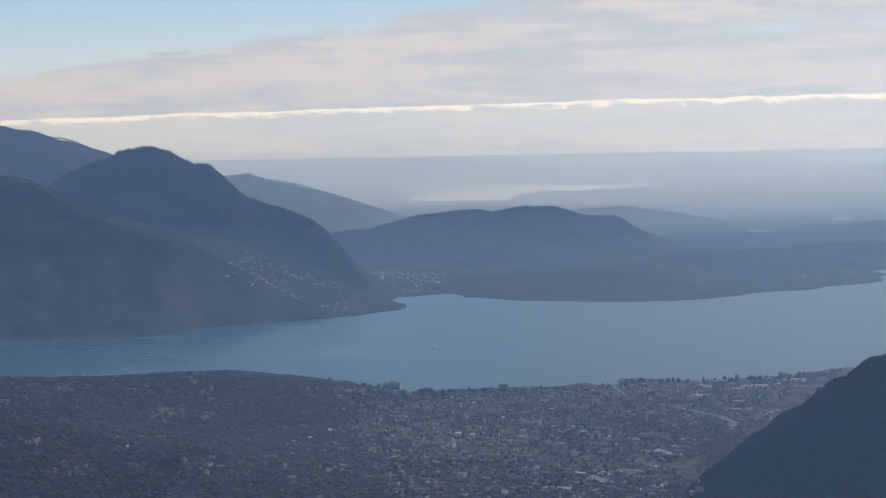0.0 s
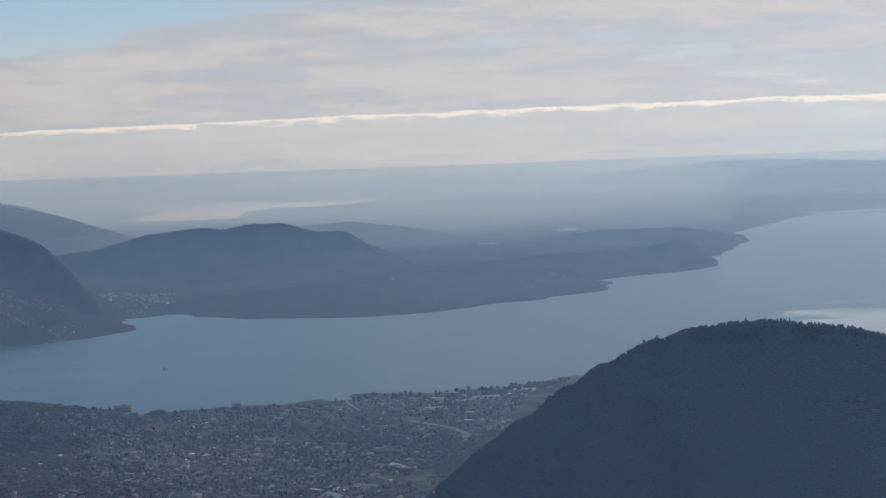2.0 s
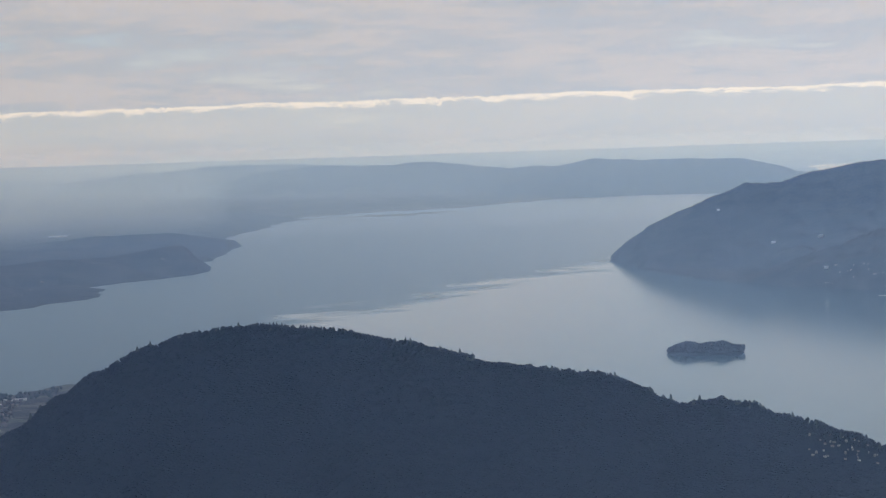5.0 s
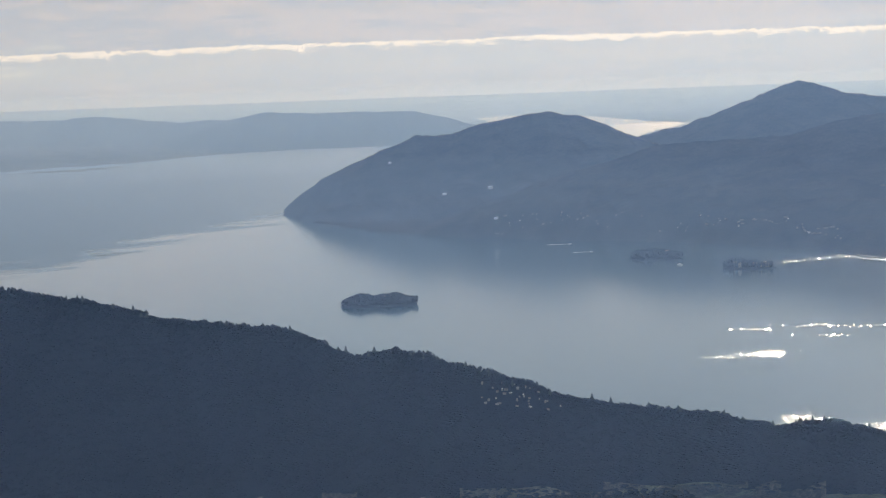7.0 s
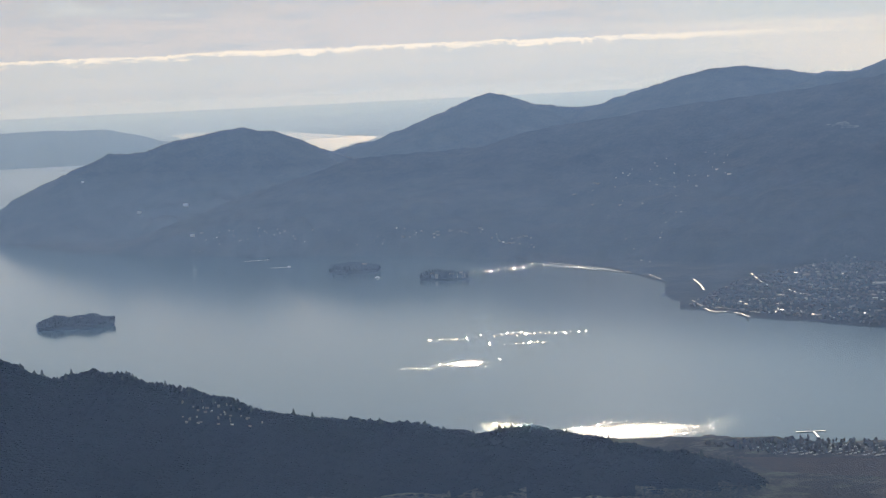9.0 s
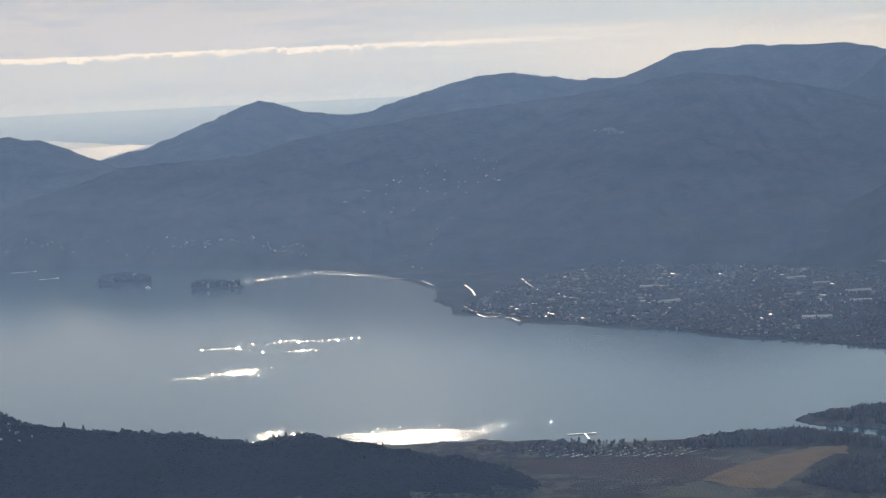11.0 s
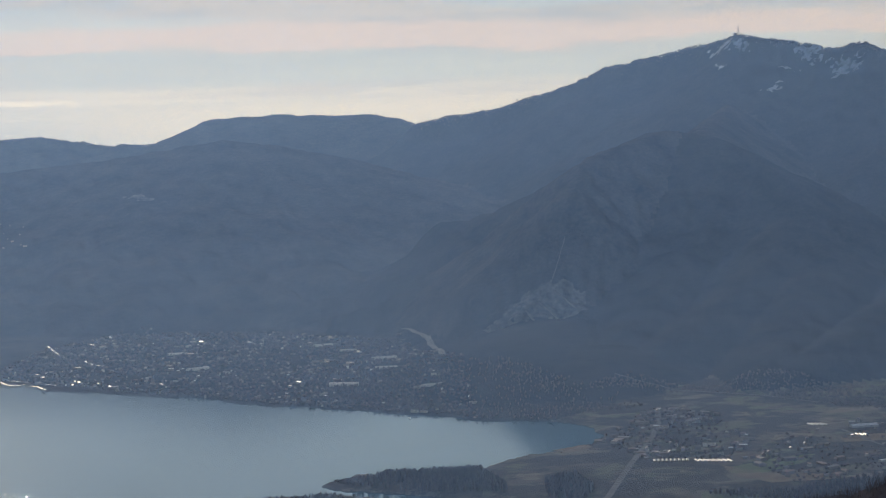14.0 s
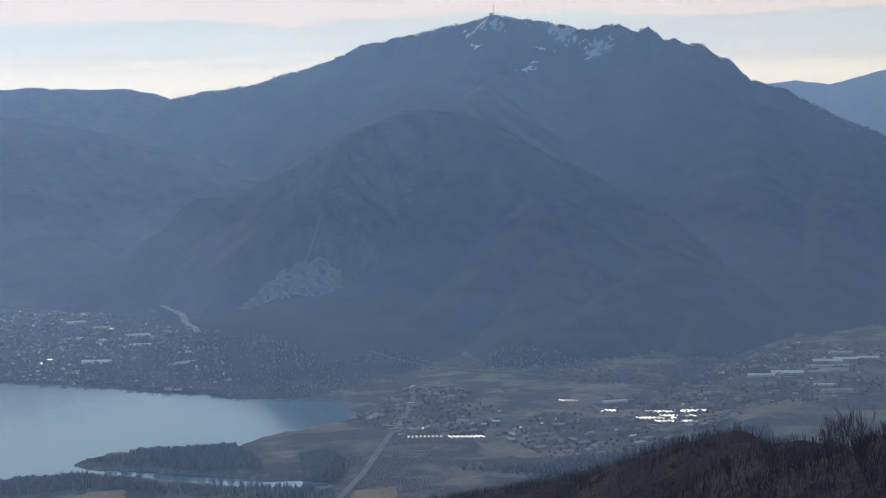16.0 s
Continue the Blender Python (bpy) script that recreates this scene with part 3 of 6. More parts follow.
def valley_material():
    """Valley floor: a patchwork of dull winter plots under grain."""
    m, add, link, out = material("valley_floor")
    geo = add("ShaderNodeNewGeometry")
    vor = add("ShaderNodeTexVoronoi", Scale=0.075, Randomness=0.85)
    mp = add("ShaderNodeMapping")
    mp.inputs["Rotation"].default_value = (0, 0, 0.5)
    mp.inputs["Scale"].default_value = (1, 1.9, 0)
    link(geo.outputs["Position"], mp.inputs["Vector"])
    link(mp.outputs[0], vor.inputs["Vector"])
    sep = add("ShaderNodeSeparateColor")
    link(vor.outputs["Color"], sep.inputs[0])
    plots = ramp(add, [(0.0, (0.085, 0.078, 0.064)), (0.35, (0.14, 0.12, 0.096)), (0.6, (0.135, 0.145, 0.09)), (0.85, (0.155, 0.14, 0.11)), (1.0, (0.20, 0.175, 0.13))])
    link(sep.outputs[0], plots.inputs[0])
    n1 = add("ShaderNodeTexNoise", Scale=0.05, Detail=8.0, Roughness=0.7)
    n2 = add("ShaderNodeTexNoise", Scale=1.4, Detail=4.0, Roughness=0.65)
    for n in (n1, n2):
        link(geo.outputs["Position"], n.inputs["Vector"])
    woods_col = ramp(add, [(0.35, (0.034, 0.032, 0.028)), (0.7, (0.098, 0.082, 0.066))])
    link(n2.outputs[0], woods_col.inputs[0])
    mask = ramp(add, [(0.44, (0, 0, 0)), (0.53, (1, 1, 1))])
    link(n1.outputs[0], mask.inputs[0])
    col = mix_rgb(add, link, mask.outputs[0], plots.outputs[0], woods_col.outputs[0])
    grain = ramp(add, [(0.3, (0.6, 0.6, 0.6)), (0.7, (1.25, 1.22, 1.2))])
    link(n2.outputs[0], grain.inputs[0])
    b = add("ShaderNodeBsdfPrincipled", Roughness=0.95)
    b.inputs["Specular IOR Level"].default_value = 0.0
    link(mix_rgb(add, link, 1.0, col, grain.outputs[0], "MULTIPLY"), b.inputs["Base Color"])
    bump = add("ShaderNodeBump", Strength=0.8, Distance=0.6)
    link(n2.outputs[0], bump.inputs["Height"])
    link(bump.outputs[0], b.inputs["Normal"])
    link(b.outputs[0], out.inputs[0])
    return m


M_FOREST = land_material("winter_woods", (0.008, 0.010, 0.010), (0.076, 0.064, 0.054), 20)
# woods floor with the backlit hill's shade put into its colour
M_SHADED_FLOOR = land_material("shaded_hill_floor", (0.006, 0.006, 0.006), (0.011, 0.0095, 0.009), 24)
# winter woods again, darker: the shade of the western slopes is in the colour
M_SHADED_SLOPE = land_material("shaded_slope_woods", (0.007, 0.009, 0.008), (0.046, 0.041, 0.036), 18)
M_SLOPE = land_material("dry_grass", (0.030, 0.028, 0.032), (0.070, 0.060, 0.064), 3)
M_GROUND = valley_material()


def water_material():
    """Lake water: calm in the lee, ruffled by wind beyond a ragged line, with a few gusts."""
    m, add, link, out = material("lake_water")
    geo = add("ShaderNodeNewGeometry")
    sep = add("ShaderNodeSeparateXYZ")
    link(geo.outputs["Position"], sep.inputs[0])
    x, y = sep.outputs[0], sep.outputs[1]

    def mm(op, u, v=None, w=None, clamp=False):
        return math_node(add, link, op, u, v, w, clamp)

    def tex(scale, detail, rough, stretch=(1, 1, 1), turn=None):
        mp = add("ShaderNodeMapping")
        mp.inputs["Scale"].default_value = stretch
        if turn is not None:
            mp.vector_type = "TEXTURE"
            mp.inputs["Rotation"].default_value = (0, 0, radians(turn))
        link(geo.outputs["Position"], mp.inputs["Vector"])
        n = add("ShaderNodeTexNoise", Scale=scale, Detail=detail, Roughness=rough)
        link(mp.outputs[0], n.inputs["Vector"])
        return n.outputs[0]

    broad = tex(0.012, 6.0, 0.6, (1, 2.2, 1))
    # the wind line: from behind the round hill to the cape of the far shore
    line = mm("ADD", mm("MULTIPLY", mm("SUBTRACT", x, WIND[0]), WIND[2]), mm("MULTIPLY", mm("SUBTRACT", y, WIND[1]), WIND[3]))
    line = mm("ADD", line, mm("MULTIPLY", mm("SUBTRACT", broad, 0.5), 190.0))
    line = mm("MULTIPLY_ADD", mm("MAXIMUM", mm("SUBTRACT", 300.0, x), 0.0), 0.9, line)
    wind = add("ShaderNodeMapRange")
    wind.interpolation_type = "SMOOTHSTEP"
    wind.inputs[1].default_value, wind.inputs[2].default_value = -26.0, 20.0
    link(line, wind.inputs[0])
    wind = mm("MULTIPLY", wind.outputs[0], mm("LESS_THAN", y, 2420.0))
    gust = None
    speck = tex(2.6, 3.0, 0.7, (1, 6, 1), -42)
    for cx, cy, rx, ry, ux, uy in RUFFLED:
        u = mm("MULTIPLY", mm("ADD", mm("MULTIPLY", mm("SUBTRACT", x, cx), ux), mm("MULTIPLY", mm("SUBTRACT", y, cy), uy)), 1 / rx)
        v = mm("MULTIPLY", mm("ADD", mm("MULTIPLY", mm("SUBTRACT", x, cx), -uy), mm("MULTIPLY", mm("SUBTRACT", y, cy), ux)), 1 / ry)
        d = mm("MULTIPLY", mm("SUBTRACT", 1.2, mm("ADD", mm("MULTIPLY", u, u), mm("MULTIPLY", v, v))), 2.0)
        gust = d if gust is None else mm("MAXIMUM", gust, d)
    gust = mm("MULTIPLY_ADD", mm("SUBTRACT", speck, 0.53), 14.0, mm("MINIMUM", gust, 1.7))
    g = add("ShaderNodeMapRange")
    g.interpolation_type = "SMOOTHSTEP"
    g.inputs[1].default_value, g.inputs[2].default_value = 0.2, 0.9
    link(gust, g.inputs[0])
    g = g.outputs[0]
    rough = mm("ADD", mm("MULTIPLY_ADD", wind, 0.295, 0.09), mm("MULTIPLY", broad, 0.015))
    lee = add("ShaderNodeMapRange")
    lee.interpolation_type = "SMOOTHSTEP"
    lee.inputs[1].default_value, lee.inputs[2].default_value = 110.0, -330.0
    link(mm("MULTIPLY_ADD", mm("SUBTRACT", broad, 0.5), 260.0, x), lee.inputs[0])
    rough = mm("SUBTRACT", rough, mm("MULTIPLY", mm("MULTIPLY", lee.outputs[0], mm("GREATER_THAN", y, 700.0)), 0.20))
    bay = add("ShaderNodeMapRange")
    bay.interpolation_type = "SMOOTHSTEP"
    bay.inputs[1].default_value, bay.inputs[2].default_value = 420.0, 340.0
    link(y, bay.inputs[0])
    rough = mm("SUBTRACT", rough, mm("MULTIPLY", bay.outputs[0], 0.03))
    rough = mm("SUBTRACT", rough, mm("MULTIPLY", mm("GREATER_THAN", y, 2420.0), 0.03))
    rough = mm("MAXIMUM", rough, mm("MULTIPLY", g, 0.34))
    b = add("ShaderNodeBsdfPrincipled", IOR=1.33)
    b.inputs["Base Color"].default_value = (0.022, 0.088, 0.124, 1)
    link(rough, b.inputs["Roughness"])
    ripple = tex(1.1, 3.0, 0.6)
    swell = tex(0.06, 3.0, 0.5, (1, 2, 1))
    h = mm("ADD", mm("MULTIPLY", ripple, mm("MULTIPLY_ADD", wind, -0.010, 0.017)), mm("MULTIPLY", swell, 0.012))
    h = mm("ADD", h, mm("MULTIPLY", mm("MULTIPLY", tex(2.6, 2.0, 0.7), g), 0.10))
    bump = add("ShaderNodeBump", Strength=1.0, Distance=1.0)
    link(h, bump.inputs["Height"])
    link(bump.outputs[0], b.inputs["Normal"])
    link(b.outputs[0], out.inputs[0])
    return m


# the wind line: a point on it and the direction across it; ruffled patches and added glints: place, half length, half
# width
WIND = (430.0, 1118.0, -0.653, 0.757)
RUFFLED = [(371, 403, 17, 11, 0.74, -0.67), (361, 403, 8, 10, 0.74, -0.67), (425, 538, 4.5, 8, 0.74, -0.67)]
GLINTS = [(370, 403, 17, 12, 0.74, -0.67), (354, 435, 6, 7, 0.74, -0.67), (423, 537, 9, 8, 0.74, -0.67), (408, 542, 5, 3, 0.74, -0.67), (484, 575, 17, 3.4, 0.70, -0.71), (466, 558, 7, 2.2, 0.70, -0.71), (458, 587, 7, 2.0, 0.70, -0.71), (648, 742, 20, 1.6, 0.07, -1.0), (628, 762, 24, 1.4, 1.0, -0.05), (644, 862, 7, 0.8, 0.99, -0.1), (656, 851, 6, 0.6, 0.8, -0.6), (661, 812, 7, 0.8, 0.4, -0.9)]
M_WATER = water_material()


def haze_material(name, color, density, aniso, dust=0.0):
    m, add, link, out = material(name)
    v = add("ShaderNodeVolumeScatter", Density=density, Anisotropy=aniso)
    v.inputs["Color"].default_value = (*color, 1)
    if dust:
        d = add("ShaderNodeVolumeScatter", Density=dust, Anisotropy=0.72)
        d.inputs["Color"].default_value = (1.0, 0.96, 0.92, 1)
        both = add("ShaderNodeAddShader")
        link(v.outputs[0], both.inputs[0])
        link(d.outputs[0], both.inputs[1])
        v = both
    link(v.outputs[0], out.inputs["Volume"])
    return m


def air_body(name, cx, cy, cz, rx, ry, rz, mat, label):
    """A wide, flat, lens-shaped body of hazy air."""
    bm = bmesh.new()
    bmesh.ops.create_uvsphere(bm, u_segments=64, v_segments=32, radius=1, matrix=Matrix.Translation((cx, cy, cz)) @ Matrix.Diagonal((rx, ry, rz, 1)))
    me = bpy.data.meshes.new(name)
    bm.to_mesh(me)
    bm.free()
    me.polygons.foreach_set("use_smooth", np.ones(len(me.polygons), bool))
    me.materials.append(mat)
    return tagged(new(name, me), label, "haze", kind="structure")


def air_slab(name, cx, cy, rx, ry, z0, z1, mat, label):
    """A wide layer of hazy air with a level top and rounded rims."""
    bm = bmesh.new()
    bmesh.ops.create_uvsphere(bm, u_segments=96, v_segments=24, radius=1)
    for v in bm.verts:
        rho, z = math.hypot(v.co.x, v.co.y), v.co.z
        k = rho ** 0.25 / rho if rho > 1e-6 else 0.0
        v.co = (cx + v.co.x * k * rx, cy + v.co.y * k * ry, (z0 + z1) / 2 + math.copysign(abs(z) ** 0.25, z) * (z1 - z0) / 2)
    me = bpy.data.meshes.new(name)
    bm.to_mesh(me)
    bm.free()
    me.materials.append(mat)
    return tagged(new(name, me), label, "haze", kind="structure")


air_body("haze", 0, 300, 0, 3300, 3300, 190, haze_material("blue_air", (0.31, 0.54, 1.0), 0.00029, 0.48, 0.000010), "thin blue haze in the air over the lake")
air_slab("haze", -250, 2060, 800, 480, -8, 64, haze_material("eastern_mist", (0.60, 0.80, 1.0), 0.0008, 0.36), "pale blue mist between the eastern hills")
air_slab("haze", 900, 4300, 5200, 2650, -8, 62, haze_material("plain_mist", (0.62, 0.84, 1.0), 0.0005, 0.36), "pale mist lying on the distant plain")
air_body("haze", 250, 700, 0, 1200, 1250, 44, haze_material("valley_haze", (0.42, 0.62, 1.0), 0.00024, 0.45), "low blue haze lying over the lake and valley")

# ---- the land sheet ----
def build_land():
    az = np.concatenate([np.radians(np.arange(-24, 80, 0.08)), np.radians(np.arange(80, 336.01, 4.0))])
    rad = np.concatenate([np.linspace(0.0, 30, 12), np.geomspace(32, 400, 100), np.linspace(402.5, 820, 168), np.linspace(823, 1560, 230), np.geomspace(1570, 5600, 120)])
    A, Rr = np.meshgrid(az, rad)
    X, Y = np.sin(A) * Rr, np.cos(A) * Rr
    Z, W = land(X, Y)
    nr, na = X.shape
    verts = np.stack([X.ravel(), Y.ravel(), Z.ravel()], 1)
    i, j = np.meshgrid(np.arange(nr - 1), np.arange(na - 1), indexing="ij")
    quads = np.stack([i * na + j, i * na + j + 1, (i + 1) * na + j + 1, (i + 1) * na + j], -1)[..., ::-1]
    wq = W[:-1, :-1]
    zq = np.maximum.reduce([Z[:-1, :-1], Z[1:, :-1], Z[:-1, 1:], Z[1:, 1:]])
    keep = zq > -1.5
    xq, yq, rq = X[:-1, :-1], Y[:-1, :-1], Rr[:-1, :-1]
    wq = np.where((wq == 0) & (((rq > 860) & (rq < 2300) & (xq < 620)) | ((xq > 545) & (yq > 330) & (rq < 1300))), -1, wq)
    for k in range(-1, len(RIDGES) + 1):
        sel = quads[keep & (wq == k)].reshape(-1, 4)
        if not len(sel):
            continue
        used, inv = np.unique(sel, return_inverse=True)
        name = "ground" if k < 1 else RIDGES[k - 1][0].split("_")[0]
        # slopes lying in shade get the woods colours darkened for it
        ob = new(name, mesh_from_grid(name, verts[used], inv.reshape(-1, 4), M_GROUND if k == 0 else M_FOREST if k < 0 else M_SLOPE if RIDGES[k - 1][0].startswith("near_slope") else M_SHADED_FLOOR if RIDGES[k - 1][0] == "hill_rosso" else M_SHADED_SLOPE if RIDGES[k - 1][0] in ("mountain_mottarone", "mountain_spur", "mountain_foot", "mountain_foot_shore", "mountain_base", "mountain_far_west") else M_FOREST))
        tagged(ob, "valley floor" if k == 0 else "low wooded country behind the shores" if k < 0 else "wooded winter slope", "ground" if k < 1 else "mountain", kind="structure")


build_land()
bm = bmesh.new()
bmesh.ops.create_circle(bm, cap_ends=True, radius=5600, segments=96)
me = bpy.data.meshes.new("water")
bm.to_mesh(me)
bm.free()
me.materials.append(M_WATER)
tagged(new("water", me), "calm blue-grey lake water with wind streaks", "lake", kind="structure")


# ---- helpers for things ----
RIVER = [(60, 772), (60, 759), (62, 736), (66, 714), (76, 703), (87, 680), (90, 664), (85, 641), (78, 619), (70, 604), (64, 585), (65, 566), (68, 543), (72, 520)]
def height(x, y):
    h, _ = land(np.array([float(x)]), np.array([float(y)]))
    return float(h[0])


def inside(x, y, poly):
    return shore_distance(np.asarray(x, float), np.asarray(y, float), poly) < 0


def scatter(poly, count, seed, keep=0.0, clump=0.0, size=30.0):
    """Random places inside a stretch of the plan, on dry land, thinned out in clumps."""
    rng = np.random.default_rng(seed)
    px, py = [p[0] for p in poly], [p[1] for p in poly]
    x, y = rng.uniform(min(px), max(px), count * 6), rng.uniform(min(py), max(py), count * 6)
    ok = inside(x, y, poly)
    if clump:
        ok &= fbm(x, y, size, 3, seed) + rng.uniform(-0.25, 0.25, len(x)) > keep
    for (ax, ay), (bx, by) in zip(RIVER, RIVER[1:]):
        ex, ey = bx - ax, by - ay
        s = np.clip(((x - ax) * ex + (y - ay) * ey) / (ex * ex + ey * ey), 0, 1)
        ok &= np.hypot(x - ax - s * ex, y - ay - s * ey) > 2.3
    x, y = x[ok][:count * 2], y[ok][:count * 2]
    z, _ = land(x, y)
    dry = z > 0.24
    return x[dry][:count], y[dry][:count], z[dry][:count]


def part(name, bm, mat, parent, label=""):
    me = bpy.data.meshes.new(name)
    bm.to_mesh(me)
    bm.free()
    me.materials.append(mat)
    ob = new(name, me)
    ob.parent = parent
    return tagged(ob, label) if label else ob


def root(name, label, category, group="", m=None):
    ob = new(name)
    ob.empty_display_size = 0.2
    if m is not None:
        ob.matrix_basis = m
    return tagged(ob, label, category, group)


def box(bm, x0, y0, z0, x1, y1, z1):
    bmesh.ops.create_cube(bm, size=1, matrix=Matrix.Translation(((x0 + x1) / 2, (y0 + y1) / 2, (z0 + z1) / 2)) @ Matrix.Diagonal((x1 - x0, y1 - y0, z1 - z0, 1)))


def tube(bm, a, b, r0, r1, sides=6):
    a, b = Vector(a), Vector(b)
    d = b - a
    rot = d.to_track_quat("Z", "Y").to_matrix().to_4x4()
    bmesh.ops.create_cone(bm, cap_ends=True, segments=sides, radius1=r0, radius2=r1, depth=d.length, matrix=Matrix.Translation((a + b) / 2) @ rot)


def raw_object(name, verts, faces, mats, index=None):
    me = bpy.data.meshes.new(name)
    me.from_pydata([tuple(v) for v in verts], [], faces)
    for m in mats:
        me.materials.append(m)
    if index is not None:
        me.polygons.foreach_set("material_index", np.asarray(index, np.int32))
    me.update()
    return new(name, me)


def tri_object(name, verts, tris, mat, smooth=False):
    ob = new(name, mesh_from_grid(name, verts, tris, mat))
    if not smooth:
        ob.data.polygons.foreach_set("use_smooth", np.zeros(len(tris), bool))
    return ob


def varied(name, stops, rough=0.7, per="object", spread=0.0, metal=0.0, gloss=0.5):
    """A plain surface whose tint differs from piece to piece, with some dirt."""
    m, add, link, out = material(name)
    if per == "object":
        rnd = add("ShaderNodeObjectInfo").outputs["Random"]
    else:
        rnd = add("ShaderNodeNewGeometry").outputs["Random Per Island"]
    r = ramp(add, stops)
    link(rnd, r.inputs[0])
    g = add("ShaderNodeNewGeometry")
    n = add("ShaderNodeTexNoise", Scale=2.5, Detail=4.0, Roughness=0.6)
    link(g.outputs["Position"], n.inputs["Vector"])
    dirt = ramp(add, [(0.3, (0.72, 0.70, 0.68)), (0.7, (1.0, 1.0, 1.0))])
    link(n.outputs[0], dirt.inputs[0])
    b = add("ShaderNodeBsdfPrincipled", Roughness=rough, Metallic=metal)
    b.inputs["Specular IOR Level"].default_value = gloss
    link(mix_rgb(add, link, 1.0, r.outputs[0], dirt.outputs[0], "MULTIPLY"), b.inputs["Base Color"])
    if spread:
        link(math_node(add, link, "MULTIPLY_ADD", rnd, spread, rough - spread / 2), b.inputs["Roughness"])
    link(b.outputs[0], out.inputs[0])
    return m


WALLS = [(0.0, (0.17, 0.14, 0.115)), (0.3, (0.23, 0.195, 0.165)), (0.55, (0.16, 0.135, 0.12)), (0.8, (0.27, 0.25, 0.23)), (0.95, (0.36, 0.34, 0.31)), (0.985, (0.72, 0.70, 0.66)), (1.0, (0.30, 0.22, 0.17))]
# the last two stops whiten a few roofs: sun sparkle put into the colour
ROOFS = [(0.0, (0.15, 0.085, 0.065)), (0.45, (0.20, 0.12, 0.09)), (0.7, (0.13, 0.12, 0.12)), (0.9, (0.27, 0.23, 0.20)), (0.97, (0.34, 0.32, 0.30)), (0.98, (0.78, 0.77, 0.73)), (1.0, (0.74, 0.72, 0.68))]
M_WALL, M_WALLS = varied("plaster", WALLS, 0.85, gloss=0.1), varied("plaster_far", WALLS, 0.85, "island", gloss=0.1)
M_ROOF, M_ROOFS = varied("roof_tiles", ROOFS, 0.6, spread=0.6, gloss=0.3), varied("roof_tiles_far", ROOFS, 0.6, "island", spread=0.6, gloss=0.3)
M_WHITE = varied("white_sheet_metal", [(0.0, (0.30, 0.29, 0.275)), (0.6, (0.46, 0.45, 0.43)), (1.0, (0.74, 0.73, 0.70))], 0.55, gloss=0.25)
M_GLASSHOUSE = varied("greenhouse_film", [(0.0, (0.40, 0.42, 0.41)), (1.0, (0.52, 0.54, 0.52))], 0.42, gloss=0.22)
M_BARK = varied("bark", [(0.0, (0.10, 0.08, 0.07)), (1.0, (0.20, 0.16, 0.14))], 0.85, gloss=0.0)
M_TWIG = varied("bare_twigs", [(0.0, (0.060, 0.050, 0.054)), (1.0, (0.13, 0.105, 0.108))], 0.8, gloss=0.0)
M_CROWN = varied("bare_crowns", [(0.0, (0.078, 0.060, 0.056)), (0.55, (0.118, 0.091, 0.080)), (0.9, (0.15, 0.115, 0.096)), (1.0, (0.068, 0.070, 0.052))], 0.9, "island", gloss=0.0)
# bare crowns darkened: shade between backlit trees put into the colour
M_SHADED_CROWN = varied("shaded_crowns", [(0.0, (0.006, 0.006, 0.006)), (0.7, (0.008, 0.007, 0.0065)), (1.0, (0.010, 0.0085, 0.008))], 0.9, "island", gloss=0.0)
M_EVERGREEN = varied("evergreen_crowns", [(0.0, (0.034, 0.040, 0.028)), (1.0, (0.062, 0.064, 0.044))], 0.85, "island", gloss=0.0)
M_CONCRETE = varied("concrete", [(0.0, (0.28, 0.27, 0.25)), (1.0, (0.40, 0.38, 0.35))], 0.6)
M_STEEL = simple("painted_steel", (0.30, 0.29, 0.28), 0.5, 0.3)
M_HULL = simple("white_hull", (0.7, 0.7, 0.68), 0.35)
M_FOAM = simple("foam", (0.75, 0.78, 0.8), 0.6)


M_OCHRE = land_material("dry_reed", (0.17, 0.12, 0.06), (0.27, 0.20, 0.11), 6)
M_SOIL = land_material("bare_soil", (0.06, 0.045, 0.035), (0.11, 0.08, 0.06), 6)
M_GRASS = land_material("meadow", (0.085, 0.10, 0.050), (0.16, 0.175, 0.095), 6)
M_STUBBLE = land_material("stubble", (0.13, 0.10, 0.07), (0.22, 0.18, 0.13), 5)
M_ROCK = land_material("quarried_granite", (0.035, 0.032, 0.030), (0.19, 0.172, 0.158), 4)
M_ROAD = land_material("road", (0.12, 0.115, 0.11), (0.20, 0.19, 0.18), 4)
M_GRAVEL = land_material("river_gravel", (0.14, 0.135, 0.13), (0.26, 0.25, 0.24), 2)
M_SNOW = land_material("old_snow", (0.20, 0.215, 0.23), (0.52, 0.54, 0.57), 2)


def drape(name, poly, mat, lift, label, category, step=1.0, ragged=0.0, bias=0.0, grain=5.0):
    """A patch laid over the land inside an outline of the plan."""
    px, py = [p[0] for p in poly], [p[1] for p in poly]
    gx, gy = np.arange(min(px) - step, max(px) + 2 * step, step), np.arange(min(py) - step, max(py) + 2 * step, step)
    X, Y = np.meshgrid(gx, gy)
    d = shore_distance(X, Y, poly) + bias + ragged * fbm(X, Y, grain, 4, 77)
    Z, _ = land(X, Y)
    ny, nx = X.shape
    i, j = np.meshgrid(np.arange(ny - 1), np.arange(nx - 1), indexing="ij")
    quads = np.stack([i * nx + j, i * nx + j + 1, (i + 1) * nx + j + 1, (i + 1) * nx + j], -1)
    sel = quads[d[:-1, :-1] < 0]
    if not len(sel):
        return None
    used, inv = np.unique(sel, return_inverse=True)
    v = np.stack([X.ravel(), Y.ravel(), np.maximum(Z.ravel(), 0.1) + lift], 1)[used]
    return tagged(new(name, mesh_from_grid(name, v, inv.reshape(-1, 4), mat)), label, category, kind="structure")


